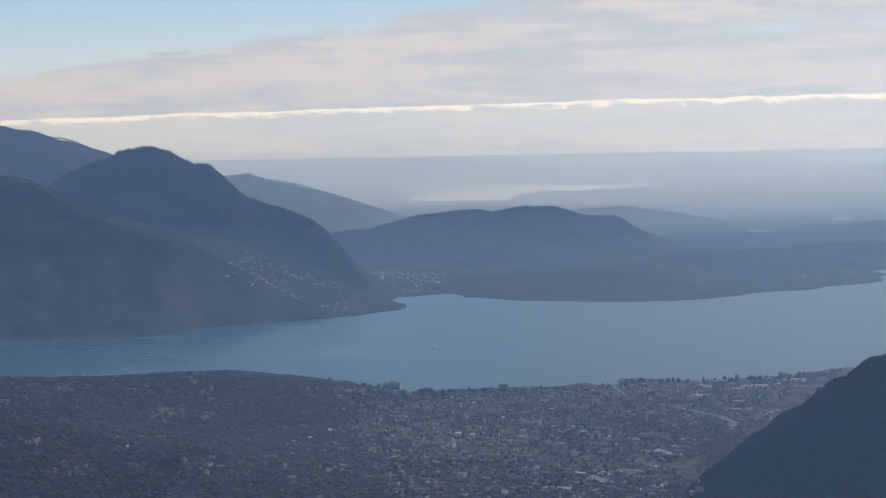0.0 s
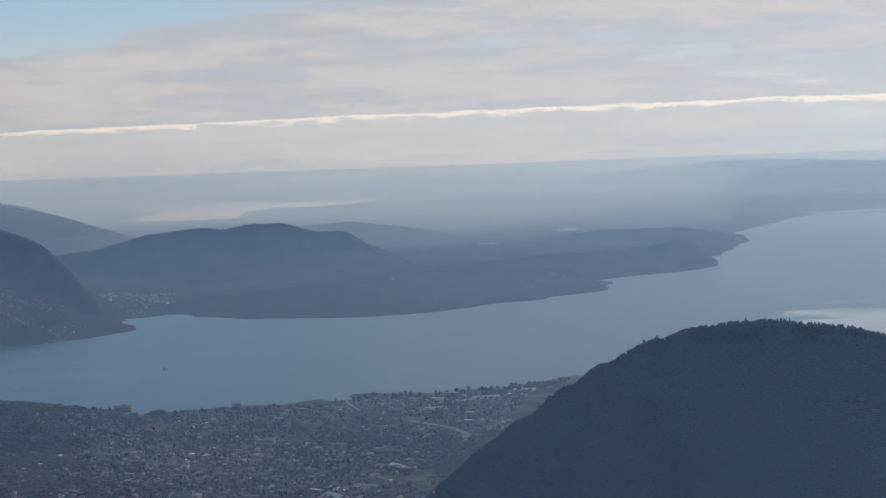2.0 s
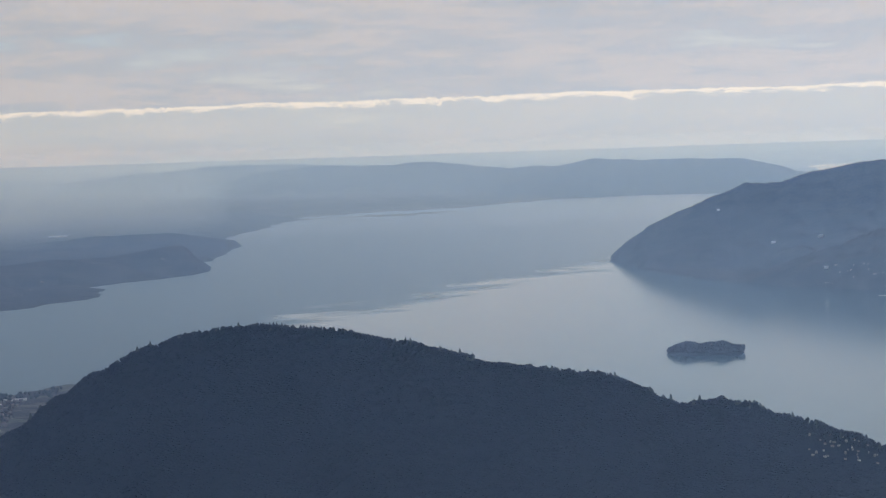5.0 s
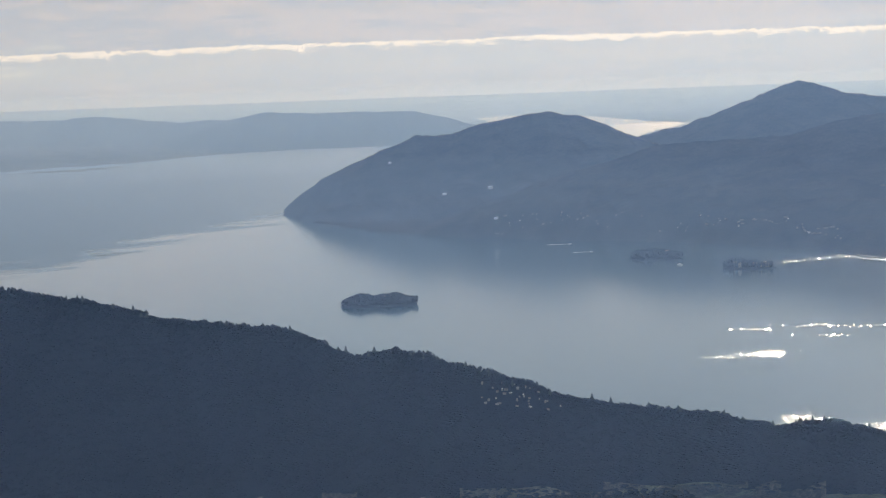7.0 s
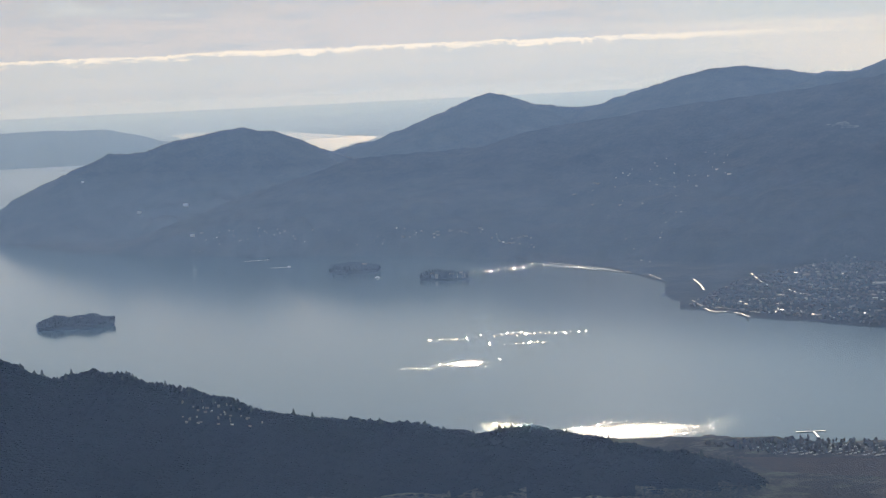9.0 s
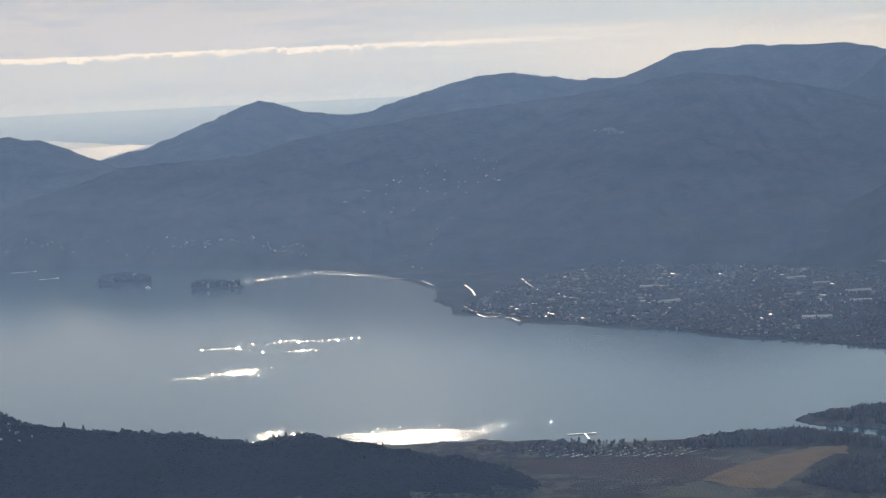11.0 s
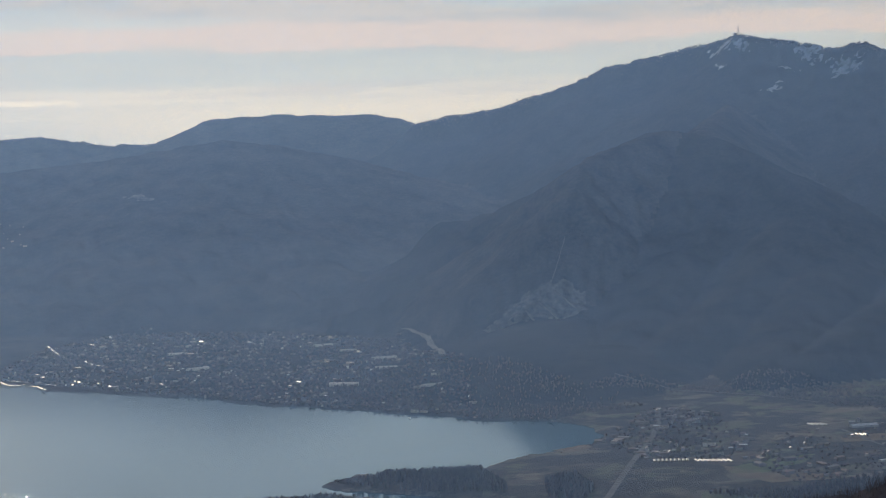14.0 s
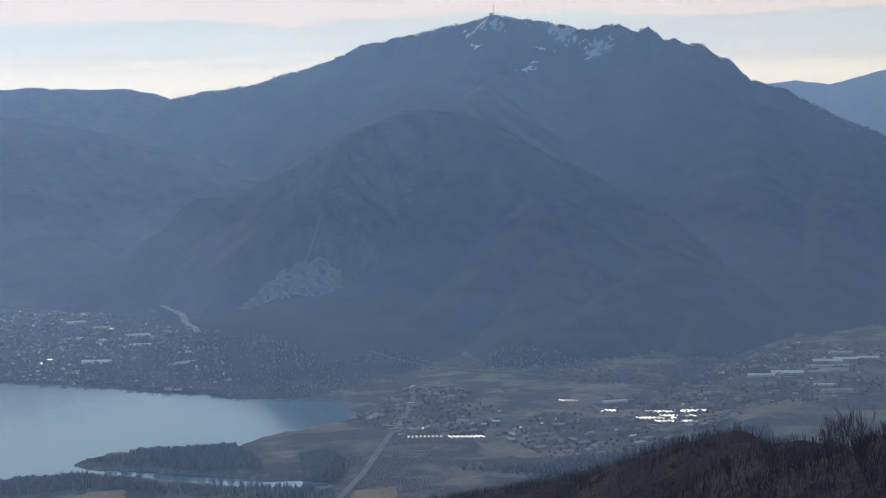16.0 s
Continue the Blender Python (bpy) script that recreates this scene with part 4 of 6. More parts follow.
def ribbon(name, line, width, mat, lift, label, category, step=2.0):
    """A strip along a line of the plan, laid over the land."""
    pts = []
    for (ax, ay), (bx, by) in zip(line, line[1:]):
        n = max(1, int(math.hypot(bx - ax, by - ay) / step))
        pts += [(ax + (bx - ax) * k / n, ay + (by - ay) * k / n) for k in range(n)]
    pts.append(line[-1])
    P = np.array(pts, float)
    for _ in range(3):
        P[1:-1] = (P[:-2] + 2 * P[1:-1] + P[2:]) / 4
    T = np.gradient(P, axis=0)
    N = np.stack([-T[:, 1], T[:, 0]], 1) / (np.linalg.norm(T, axis=1)[:, None] + 1e-9)
    cols = [P + N * width * f for f in (-0.5, 0.0, 0.5)]
    V = np.concatenate(cols)
    Z, _ = land(V[:, 0], V[:, 1])
    n = len(P)
    Z = np.maximum.reduce([Z[:n], Z[n:2 * n], Z[2 * n:]])
    Z = np.tile(np.maximum(Z, 0.1) + lift, 3)
    q = [[c * n + k, c * n + k + 1, (c + 1) * n + k + 1, (c + 1) * n + k] for c in range(2) for k in range(n - 1)]
    return tagged(new(name, mesh_from_grid(name, np.c_[V, Z], np.array(q)[:, ::-1], mat)), label, category, kind="structure")


# ---- fields, roads, rivers, quarry, snow ----
FIELDS = [
    ([(365, 299), (380, 303), (407, 301), (414, 294), (395, 289), (367, 280), (363, 286)], M_OCHRE, "dry ochre reed bed beside the river"),
    ([(360, 354), (371, 337), (386, 316), (384, 302), (366, 301), (352, 334)], M_SOIL, "bare brown field below the wooded ridge"),
    ([(436, 244), (444, 237), (432, 230), (423, 238)], M_OCHRE, "dry ochre field beside the straight road"),
    ([(409, 302), (415, 295), (407, 289), (402, 297)], M_OCHRE, "small dry ochre meadow among bare trees"),
    ([(509, 237), (529, 236), (534, 231), (519, 228), (508, 232)], M_GRASS, "dull green meadow on the valley floor"),
    ([(508, 247), (502, 232), (508, 211), (500, 212), (490, 224), (498, 239)], M_STUBBLE, "long pale stubble field on the valley floor"),
    ([(514, 302), (526, 299), (521, 293), (510, 295)], M_STUBBLE, "pale field near the lake shore"),
    ([(575, 199), (614, 189), (603, 184), (564, 191)], M_STUBBLE, "pale gravelly field beside the river bend"),
    ([(-94, 677), (-85, 686), (-83, 673), (-91, 668)], M_STUBBLE, "small pale clearing in the wooded hill"),
    ([(556, 232), (566, 238), (576, 226), (566, 219)], M_STUBBLE, "pale fallow field by the greenhouses"),
    ([(497, 239), (507, 243), (524, 238), (512, 229), (502, 231)], M_GRASS, "dull green meadow beside the tan stubble"),
    ([(495, 238), (501, 230), (502, 217), (510, 205), (507, 204), (498, 216), (492, 231)], M_STUBBLE, "long tan stubble strip by the river"),
    ([(571, 207), (590, 198), (606, 187), (603, 184), (586, 194), (568, 204)], M_STUBBLE, "pale gravel strip along the river bend"),
    ([(-97, 678), (-88, 682), (-86, 672), (-95, 670)], M_OCHRE, "small tan meadow between hamlet houses"),
    ([(-97, 645), (-84, 648), (-83, 638), (-96, 637)], M_GRASS, "pale green meadow on the wooded hill"),
    ([(-10, 612), (-2, 618), (2, 606), (-8, 602)], M_GRASS, "dull green meadow beside the town"),
    ([(12, 612), (24, 622), (30, 606), (18, 600)], M_GRASS, "green sports meadow in the town"),
]
for outline, mat, label in FIELDS:
    drape("field", outline, mat, 0.12, label, "field", 0.8, 1.0)
ribbon("riverbank", RIVER[4:8], 2.6, M_GRAVEL, 0.16, "pale gravel banks of the town river", "riverbank")
for reach in (RIVER[:3], RIVER[4:8]):
    ribbon("river", reach, 0.7, M_WATER, 0.22, "narrow town river running to the lake", "river")
ribbon("road", [(425, 242), (455, 252), (501, 270), (541, 285)], 1.7, M_ROAD, 0.5, "long straight grey road over the valley floor", "road")
ribbon("road", [(541, 285), (571, 298), (592, 310)], 1.6, M_ROAD, 0.45, "grey village road lined with houses", "road")
ribbon("road", [(576, 241), (559, 225), (541, 206), (563, 203), (603, 186)], 1.0, M_ROAD, 0.4, "narrow grey lane along the river bend", "road")
ribbon("road", [(727, 498), (722, 489), (712, 477), (702, 468), (688, 457), (668, 441), (650, 428)], 2.6, M_GRAVEL, 0.9, "pale motorway ramp curving down the slope", "road")
ribbon("road", [(629.5, 345), (629.4, 332), (630.3, 311.5), (629.7, 291), (621, 267)], 0.8, M_ROAD, 0.8, "motorway on the far side of the valley", "road")
ribbon("promenade", [(655, 764), (652, 738), (645, 708), (640, 690)], 0.5, M_CONCRETE, 0.35, "pale lakeside promenade catching the sun", "promenade")
ribbon("promenade", [(638, 676), (632, 666), (626, 656)], 0.5, M_CONCRETE, 0.35, "pale lakeside promenade catching the sun", "promenade")
ribbon("promenade", [(579, 590), (568, 574), (567, 552), (564, 540)], 0.5, M_CONCRETE, 0.35, "pale lakeside promenade below the town", "promenade")
M_WET = simple("wet_asphalt", (0.14, 0.14, 0.14), 0.5)
for line in ([(631.5, 642.1), (619.5, 626.1), (605.6, 610.2)], [(658.4, 634.4), (634.8, 605.5), (621.5, 585.2)], [(633.5, 585), (639.9, 580.6)], [(623.3, 580.8), (613.9, 567), (614.3, 561.6)], [(587.4, 552.8), (576.4, 542.2), (566.2, 534.4)], [(562.6, 566.7), (557.6, 555.8), (562, 553.7)], [(561.1, 550), (559.7, 544.6), (553.5, 535.3)], [(593.7, 567.7), (597.8, 563.4)], ):
    ribbon("road", line, 0.7, M_WET, 0.5, "damp town road shining in the sun", "road")
drape("quarry", [(704, 445.5), (720.6, 446.5), (729.5, 441.5), (739.8, 434.5), (743, 421), (737.8, 414.2), (727, 416), (722, 424), (719.6, 432), (713, 438)], M_ROCK, 0.4, "pale terraced granite quarry cut into the mountain", "quarry", 0.3, 9.0, 0.8, 3.2)
for line in ([(722, 437), (727, 432), (725, 424), (722, 420)], [(716, 440), (721, 435), (719, 430)], [(733, 432), (734, 424), (731, 418)]):
    ribbon("quarry_terrace", line, 1.3, M_GRAVEL, 0.7, "bright level terrace cut into the quarry", "terrace", 1.0)
ribbon("rock_chute", [(757.5, 437.2), (750.3, 435.3), (743.7, 433.7), (735.8, 432.5), (729.4, 431.4)], 0.3, M_ROCK, 0.6, "pale rock chute running down to the quarry", "rock chute")
SNOWS = [
    [(1127, 552), (1122, 534), (1116, 516), (1108, 514), (1110, 530), (1118, 548)],
    [(1118, 496), (1116, 474), (1104, 466), (1104, 482), (1108, 492)],
    [(1108, 470), (1108, 442), (1098, 444), (1090, 460), (1098, 462)],
    [(1080, 498), (1088, 486), (1078, 484), (1074, 490)],
    [(1106, 498), (1100, 482), (1096, 484), (1101, 497)],
    [(1103, 535), (1103, 524), (1096, 521), (1093, 530)],
]
for outline in SNOWS:
    drape("snowfield", outline, M_SNOW, 0.35, "patchy old snow near the mountain top", "snowfield", 0.35, 16.0, 3.4, 2.2)
drape("scree", [(848, 760), (850, 744), (842, 728), (836, 732), (838, 750)], M_ROCK, 0.4, "pale bare patch on the wooded slope", "scree", 0.6, 12.0, 3.0, 4.0)


# ---- houses ----
def gable(bm, w, l, h, rise, eave=0.0, thick=0.0):
    """Walls with two gables, or (thick) the roof slabs on them."""
    if not thick:
        v = [bm.verts.new(p) for p in ((-w, -l, 0), (w, -l, 0), (w, l, 0), (-w, l, 0), (-w, -l, h), (w, -l, h), (w, l, h), (-w, l, h), (0, -l, h + rise), (0, l, h + rise))]
        for f in ((0, 1, 5, 8, 4), (2, 3, 7, 9, 6), (1, 2, 6, 5), (3, 0, 4, 7)):
            bm.faces.new([v[k] for k in f])
        return
    s = rise / w
    for side in (-1, 1):
        a = [(0, -l - eave, h + rise), (0, l + eave, h + rise), (side * (w + eave), l + eave, h - s * eave), (side * (w + eave), -l - eave, h - s * eave)]
        lo = [bm.verts.new(p) for p in a]
        hi = [bm.verts.new((p[0], p[1], p[2] + thick)) for p in a]
        bm.faces.new(hi if side > 0 else hi[::-1])
        bm.faces.new(lo[::-1] if side > 0 else lo)
        for k in range(4):
            bm.faces.new((lo[k], lo[(k + 1) % 4], hi[(k + 1) % 4], hi[k]))


def make_house(w, l, h, rise, label, chimney=True):
    ob = root("house", label, "house", "houses of the lake towns")
    bm = bmesh.new()
    gable(bm, w, l, h, rise)
    part("wall", bm, M_WALL, ob)
    bm = bmesh.new()
    gable(bm, w, l, h, rise, 0.07, 0.03)
    part("roof", bm, M_ROOF, ob)
    if chimney:
        bm = bmesh.new()
        box(bm, w * 0.3, l * 0.2, h, w * 0.3 + 0.09, l * 0.2 + 0.09, h + rise + 0.12)
        part("chimney", bm, M_WALL, ob)
    return ob


def make_block(w, l, h, label):
    ob = root("apartment_block", label, "building", "taller buildings of the lake towns")
    bm = bmesh.new()
    box(bm, -w, -l, 0, w, l, h)
    part("wall", bm, M_WALL, ob)
    bm = bmesh.new()
    box(bm, -w - 0.05, -l - 0.05, h, w + 0.05, l + 0.05, h + 0.08)
    box(bm, -w * 0.3, -l * 0.3, h + 0.08, w * 0.2, l * 0.2, h + 0.32)
    part("roof", bm, M_ROOF, ob)
    for k in range(int(h / 0.32)):
        bm = bmesh.new()
        box(bm, -w - 0.02, -l * 0.85, 0.12 + k * 0.32, w + 0.02, l * 0.85, 0.26 + k * 0.32)
        part("window_band", bm, M_DARK, ob)
    return ob


M_DARK = simple("dark_glazing", (0.03, 0.035, 0.04), 0.2)
TOWN_CORE = [(-30, 746), (-3, 750), (34, 756), (59, 752), (65, 771), (93, 764), (131, 778), (104, 675), (93, 651), (73, 609), (64, 528), (-14, 536), (-26, 620), (-39, 721)]
TOWN_LEFT = [(-179, 786), (-113, 777), (-47, 751), (-26, 620), (-14, 536), (-126, 547)]
TOWN_WEST = [(566, 581), (561, 490), (558, 414), (552, 351), (650, 420), (728, 501), (736, 575), (713, 639), (647, 628)]
TOWN_PLAIN = [(531, 298), (597, 314), (593, 290), (548, 255), (519, 249), (510, 272)]
TOWN_FAR = [(520, 246), (570, 255), (616, 233), (736, 230), (747, 199), (628, 167), (594, 195), (522, 194), (481, 209)]
TOWN_SHORE = [(592, 1000), (635, 913), (651, 875), (664, 836), (672, 794), (681, 797), (672, 838), (659, 880), (641, 920), (604, 1000)]
TOWN_BAY = [(-51, 1372), (0, 1335), (0, 1202), (-28, 1181)]
TOWN_CLIFF = [(-115, 1052), (-114, 1198), (-92, 1189), (-53, 1163), (-44, 1086), (-76, 1058), (-104, 1050)]
TOWN_SLOPE = [(732, 837), (766, 830), (835, 813), (769, 750), (690, 730), (649, 687), (624, 644), (709, 778)]
VILLAGE = [(241, 418.5), (248, 420.5), (254.5, 417), (263.5, 409.5), (263.5, 406.3), (253, 410.3)]
TOWN_EAST_SHORE = [(20, 1200), (90, 1150), (180, 1190), (300, 1330), (350, 1400), (300, 1420), (150, 1300), (40, 1260)]


HAMLETS = [(-111, 563, 9, 4), (-97, 539, 10, 5), (-89, 676, 9, 5), (-78, 675, 7, 4), (-65, 556, 10, 5), (-32, 658, 10, 6), (-14, 557, 11, 6), (-12, 646, 8, 4), (-127, 694, 5, 5), (-77, 697, 7, 5), (-43, 547, 5, 4), (-84, 713, 4, 4), (-20, 708, 6, 4)]


def street(x, y):
    """The way that the streets run at a place, in radians: the houses stand along them."""
    return 0.5 + 3.0 * float(fbm(np.array([float(x)]), np.array([float(y)]), 90, 2, 55)[0])


def place_towns():
    protos = [make_house(0.45, 0.6, 0.55, 0.28, "plastered town house with a tiled gable roof"),
              make_house(0.5, 0.85, 0.7, 0.3, "long plastered house with a tiled gable roof"),
              make_house(0.4, 0.5, 0.8, 0.24, "tall narrow plastered house with a tiled roof"),
              make_house(0.6, 0.6, 0.6, 0.3, "square villa with pale walls and tiled roof", False)]
    rng = random.Random(4)
    jobs = [(TOWN_CORE, 70, 1), (TOWN_PLAIN, 16, 3), (VILLAGE, 40, 5)]
    for poly, n, seed in jobs:
        xs, ys, zs = scatter(poly, n, seed * 11, -0.05, 1.0, 40)
        for x, y, z in zip(xs, ys, zs):
            if poly is TOWN_WEST and z > 6:
                continue
            c = copy_thing(rng.choice(protos), pose(x, y, z - 0.1, 0, 0, math.degrees(street(x, y)) + rng.choice((0, 0, 90)) + rng.uniform(-8, 8)))
            k = rng.uniform(0.7, 1.2) * (0.45 if poly is VILLAGE else 1.0)
            c.scale = (k, k, k * rng.uniform(0.9, 1.3))
    # hamlets scattered over the wooded hill behind the town
    for cx, cy, n, reach in HAMLETS:
        turn = rng.uniform(0, 90)
        for _ in range(n):
            a, d = rng.uniform(0, 6.283), reach * math.sqrt(rng.random())
            x, y = cx + math.cos(a) * d, cy + math.sin(a) * d * 1.8
            c = copy_thing(rng.choice(protos), pose(x, y, height(x, y) - 0.05, 0, 0, turn + rng.choice((0, 90)) + rng.uniform(-10, 10)))
            k = rng.uniform(0.75, 1.25)
            c.scale = (k, k, k * 1.25)
    for k, p in enumerate(protos):
        x, y = (14 + 5 * k, 640 + 7 * k)
        p.matrix_basis = pose(x, y, height(x, y) - 0.1, 0, 0, 30 * k)
    blocks = [make_block(0.9, 1.6, 2.2, "pale six-storey apartment block on the lake front"), make_block(0.8, 0.8, 2.9, "tall square apartment tower in the town"), make_block(0.9, 2.6, 1.5, "long low apartment block with window bands")]
    spots = [(-20, 762, 2.0, 0, 80), (-8, 758, 1.0, 2, 95), (20, 760, 1.0, 0, 100), (105.7, 773, 0.85, 1, 85), (98, 764, 1.0, 2, 90), (38, 700, 1.1, 0, 20), (26, 664, 1.2, 2, 70), (-4, 690, 1.0, 1, 10), (48, 642, 1.1, 0, 40), (10, 724, 1.0, 2, 75), (62, 668, 1.2, 1, 60), (-16, 736, 1.0, 0, 88), (84, 720, 1.0, 2, 85), (30, 612, 1.1, 0, 30), (70, 690, 1.0, 1, 10), (116, 764, 0.9, 0, 90), (5, 748, 1.0, 0, 92), (52, 742, 0.9, 2, 60)]
    for i, (x, y, k, which, turn) in enumerate(spots):
        m = pose(x, y, height(x, y) - 0.1, 0, 0, turn)
        c = blocks[which] if i in (0, 3, 4) and blocks[which].matrix_basis == Matrix() else copy_thing(blocks[which], m)
        c.matrix_basis = m
        c.scale = (k, k, k)


def place_villas():
    """White villas standing alone on the wooded slope over the far shore."""
    for k, (x, y, size) in enumerate(((653.6, 1144.6, 1.3), (674.9, 1124.6, 1.6), (650.7, 1209.3, 1.0), (601.8, 997.9, 1.2))):
        villa = root("villa", "large white villa alone on the wooded slope", "house", "white villas", pose(x, y, height(x, y) - 0.2, 0, 0, 35 + 11 * k))
        bm = bmesh.new()
        gable(bm, 0.6 * size, 0.9 * size, 0.9 * size, 0.35 * size)
        part("wall", bm, M_PALE, villa)
        bm = bmesh.new()
        gable(bm, 0.6 * size, 0.9 * size, 0.9 * size, 0.35 * size, 0.08, 0.04)
        part("roof", bm, M_PALE, villa)


M_PALE = varied("white_plaster", [(0.0, (0.76, 0.75, 0.72)), (1.0, (0.84, 0.83, 0.80))], 0.5)


def many_houses():
    """The rest of the houses, too many to count, in one mesh."""
    rng = np.random.default_rng(21)
    jobs = [(TOWN_CORE, 1800, 31, -0.08), (TOWN_LEFT, 280, 32, 0.19), (TOWN_WEST, 760, 33, -0.03), (TOWN_PLAIN, 150, 34, 0.0), (TOWN_FAR, 280, 35, 0.0), (TOWN_SHORE, 260, 36, -0.02), (TOWN_BAY, 220, 37, -0.1), (TOWN_CLIFF, 260, 38, 0.0), (TOWN_SLOPE, 130, 39, 0.12), (TOWN_EAST_SHORE, 50, 40, 0.12)]
    V, F, I = [], [], []
    for poly, n, seed, keep in jobs:
        xs, ys, zs = scatter(poly, n, seed, keep, 1.0, 34)
        for x, y, z in zip(xs, ys, zs):
            if poly is TOWN_WEST and z > 6:
                continue
            far = 1.0 - 0.15 * (math.hypot(x, y) > 650)
            far *= 0.65 if poly in (TOWN_SLOPE, TOWN_SHORE, TOWN_EAST_SHORE) else 0.85 if poly is TOWN_WEST else 1.0
            w, l = rng.uniform(0.28, 0.6) * far, rng.uniform(0.4, 0.9) * far
            h, rise = rng.uniform(0.4, 0.9) * min(1.0, far * 1.1), rng.uniform(0.1, 0.3)
            if rng.random() < 0.15:
                w, l, h, rise = w * 1.8, l * 2.3, h * 1.2, 0.12
            t = street(x, y) + rng.normal(0, 0.12) + (math.pi / 2 if rng.random() < 0.35 else 0.0)
            c, s = math.cos(t), math.sin(t)
            pts = [(-w, -l, -0.3), (w, -l, -0.3), (w, l, -0.3), (-w, l, -0.3), (-w, -l, h), (w, -l, h), (w, l, h), (-w, l, h), (0, -l, h + rise), (0, l, h + rise)]
            k = len(V)
            V += [(x + c * a - s * b, y + s * a + c * b, z + d) for a, b, d in pts]
            F += [(k, k + 1, k + 5, k + 8, k + 4), (k + 2, k + 3, k + 7, k + 9, k + 6), (k + 1, k + 2, k + 6, k + 5), (k + 3, k, k + 4, k + 7)]
            I += [0] * 4
            e = 0.06
            top = [(-w - e, -l - e, h - 0.02), (0, -l - e, h + rise + 0.04), (w + e, -l - e, h - 0.02), (-w - e, l + e, h - 0.02), (0, l + e, h + rise + 0.04), (w + e, l + e, h - 0.02)]
            k = len(V)
            V += [(x + c * a - s * b, y + s * a + c * b, z + d) for a, b, d in top]
            F += [(k, k + 1, k + 4, k + 3), (k + 1, k + 2, k + 5, k + 4)]
            I += [1] * 2
    ob = raw_object("town_houses", V, F, [M_WALLS, M_ROOFS], I)
    tagged(ob, "crowded plastered houses of the lakeside towns", "houses", kind="stuff")


place_towns()
many_houses()
place_villas()


# ---- sheds, greenhouses, domes ----
def make_shed(w, l, h, rise, mat, name, label, category, group):
    ob = root(name, label, category, group)
    bm = bmesh.new()
    gable(bm, w, l, h, rise)
    part("wall", bm, M_CONCRETE, ob)
    bm = bmesh.new()
    gable(bm, w, l, h, rise, 0.05, 0.03)
    part("roof", bm, mat, ob)
    bm = bmesh.new()
    box(bm, -w * 0.35, -l - 0.03, 0, w * 0.35, -l - 0.005, h * 0.8)
    part("door", bm, M_DARK, ob)
    return ob


def place_sheds():
    shed = make_shed(1.4, 4.5, 0.7, 0.5, M_WHITE, "warehouse", "long warehouse with a pale sheet-metal roof", "warehouse", "warehouses on the valley floor")
    spots = [(668, 200, 20), (672, 196, 20), (679, 203, 20), (684, 198, 20), (692, 204, 20), (700, 200, 20), (706, 194, 20), (660, 208, 20), (652, 214, 25), (716, 206, 15), (640, 190, 30), (628, 182, 30), (585, 238, 45), (100.8, 748, 95), (109, 752, 95), (126, 770, 80), (88, 730, 85), (-18, 744, 80), (40, 560, 20), (28, 548, 70), (50, 575, 60), (62, 604, 20), (700, 520, 60), (690, 500, 40), (672, 470, 50), (648, 452, 40), (600, 400, 60), (604, 440, 30), (620, 520, 70), (655, 560, 40)]
    for i, (x, y, turn) in enumerate(spots):
        m = pose(x, y, height(x, y) - 0.1, 0, 0, turn)
        c = shed if i == 0 else copy_thing(shed, m)
        c.matrix_basis = m
        k = 0.7 + 0.5 * ((i * 37) % 10) / 10
        c.scale = (k, k, k)
    # a works far out on the eastern plain, and a row of sheds beside it
    for x, y, turn, k in ((253, 1711, 80, 1.6), (257, 1716, 80, 1.0), (349, 1864, 75, 1.7), (354, 1870, 75, 0.9)):
        c = copy_thing(shed, pose(x, y, height(x, y) - 0.1, 0, 0, turn))
        c.scale = (k, k, k)
    glass = make_shed(0.24, 1.7, 0.30, 0.2, M_GLASSHOUSE, "greenhouse", "low greenhouse with a glossy film roof", "greenhouse", "greenhouses on the valley floor")
    n = 0
    for cx, cy, count, turn in ((574, 216, 10, -38), (562.5, 215, 9, -38), (568, 210.6, 8, -38), (559, 208, 9, -38), (578, 210, 8, -40), (583.6, 251.4, 4, -30), (570, 232.6, 4, -50), (514, 251.5, 8, -38)):
        a = math.atan2(cx, cy)
        for i in range(count):
            u = (i - count / 2) * 1.25
            x, y = cx + math.cos(a) * u, cy - math.sin(a) * u
            m = pose(x, y, height(x, y) - 0.05, 0, 0, turn + 5 * math.sin(7.3 * i + cx))
            c = glass if n == 0 else copy_thing(glass, m)
            c.matrix_basis = m
            n += 1
    hut = make_shed(0.34, 1.5, 0.3, 0.12, M_CONCRETE, "nursery_shed", "low nursery shed with a pale grey roof", "shed", "nursery sheds on the valley floor")
    for i in range(9):
        x, y = 510 + 0.46 * (i - 4.5) * 1.1, 262.3 - 0.89 * (i - 4.5) * 1.1
        m = pose(x, y, height(x, y) - 0.05, 0, 0, -60)
        c = hut if i == 0 else copy_thing(hut, m)
        c.matrix_basis = m
    for x, y in ((20.9, 580.3), (24.0, 579.0)):
        dome = root("storage_dome", "white round storage dome among town buildings", "dome", "white domes", pose(x, y, height(x, y) - 0.05))
        bm = bmesh.new()
        bmesh.ops.create_uvsphere(bm, u_segments=20, v_segments=12, radius=1.0, matrix=Matrix.Translation((0, 0, 0.4)) @ Matrix.Diagonal((1, 1, 0.85, 1)))
        part("shell", bm, M_WHITE, dome)
        bm = bmesh.new()
        tube(bm, (0, 0, 0), (0, 0, 0.5), 1.04, 1.04, 20)
        part("base_ring", bm, M_CONCRETE, dome)


place_sheds()


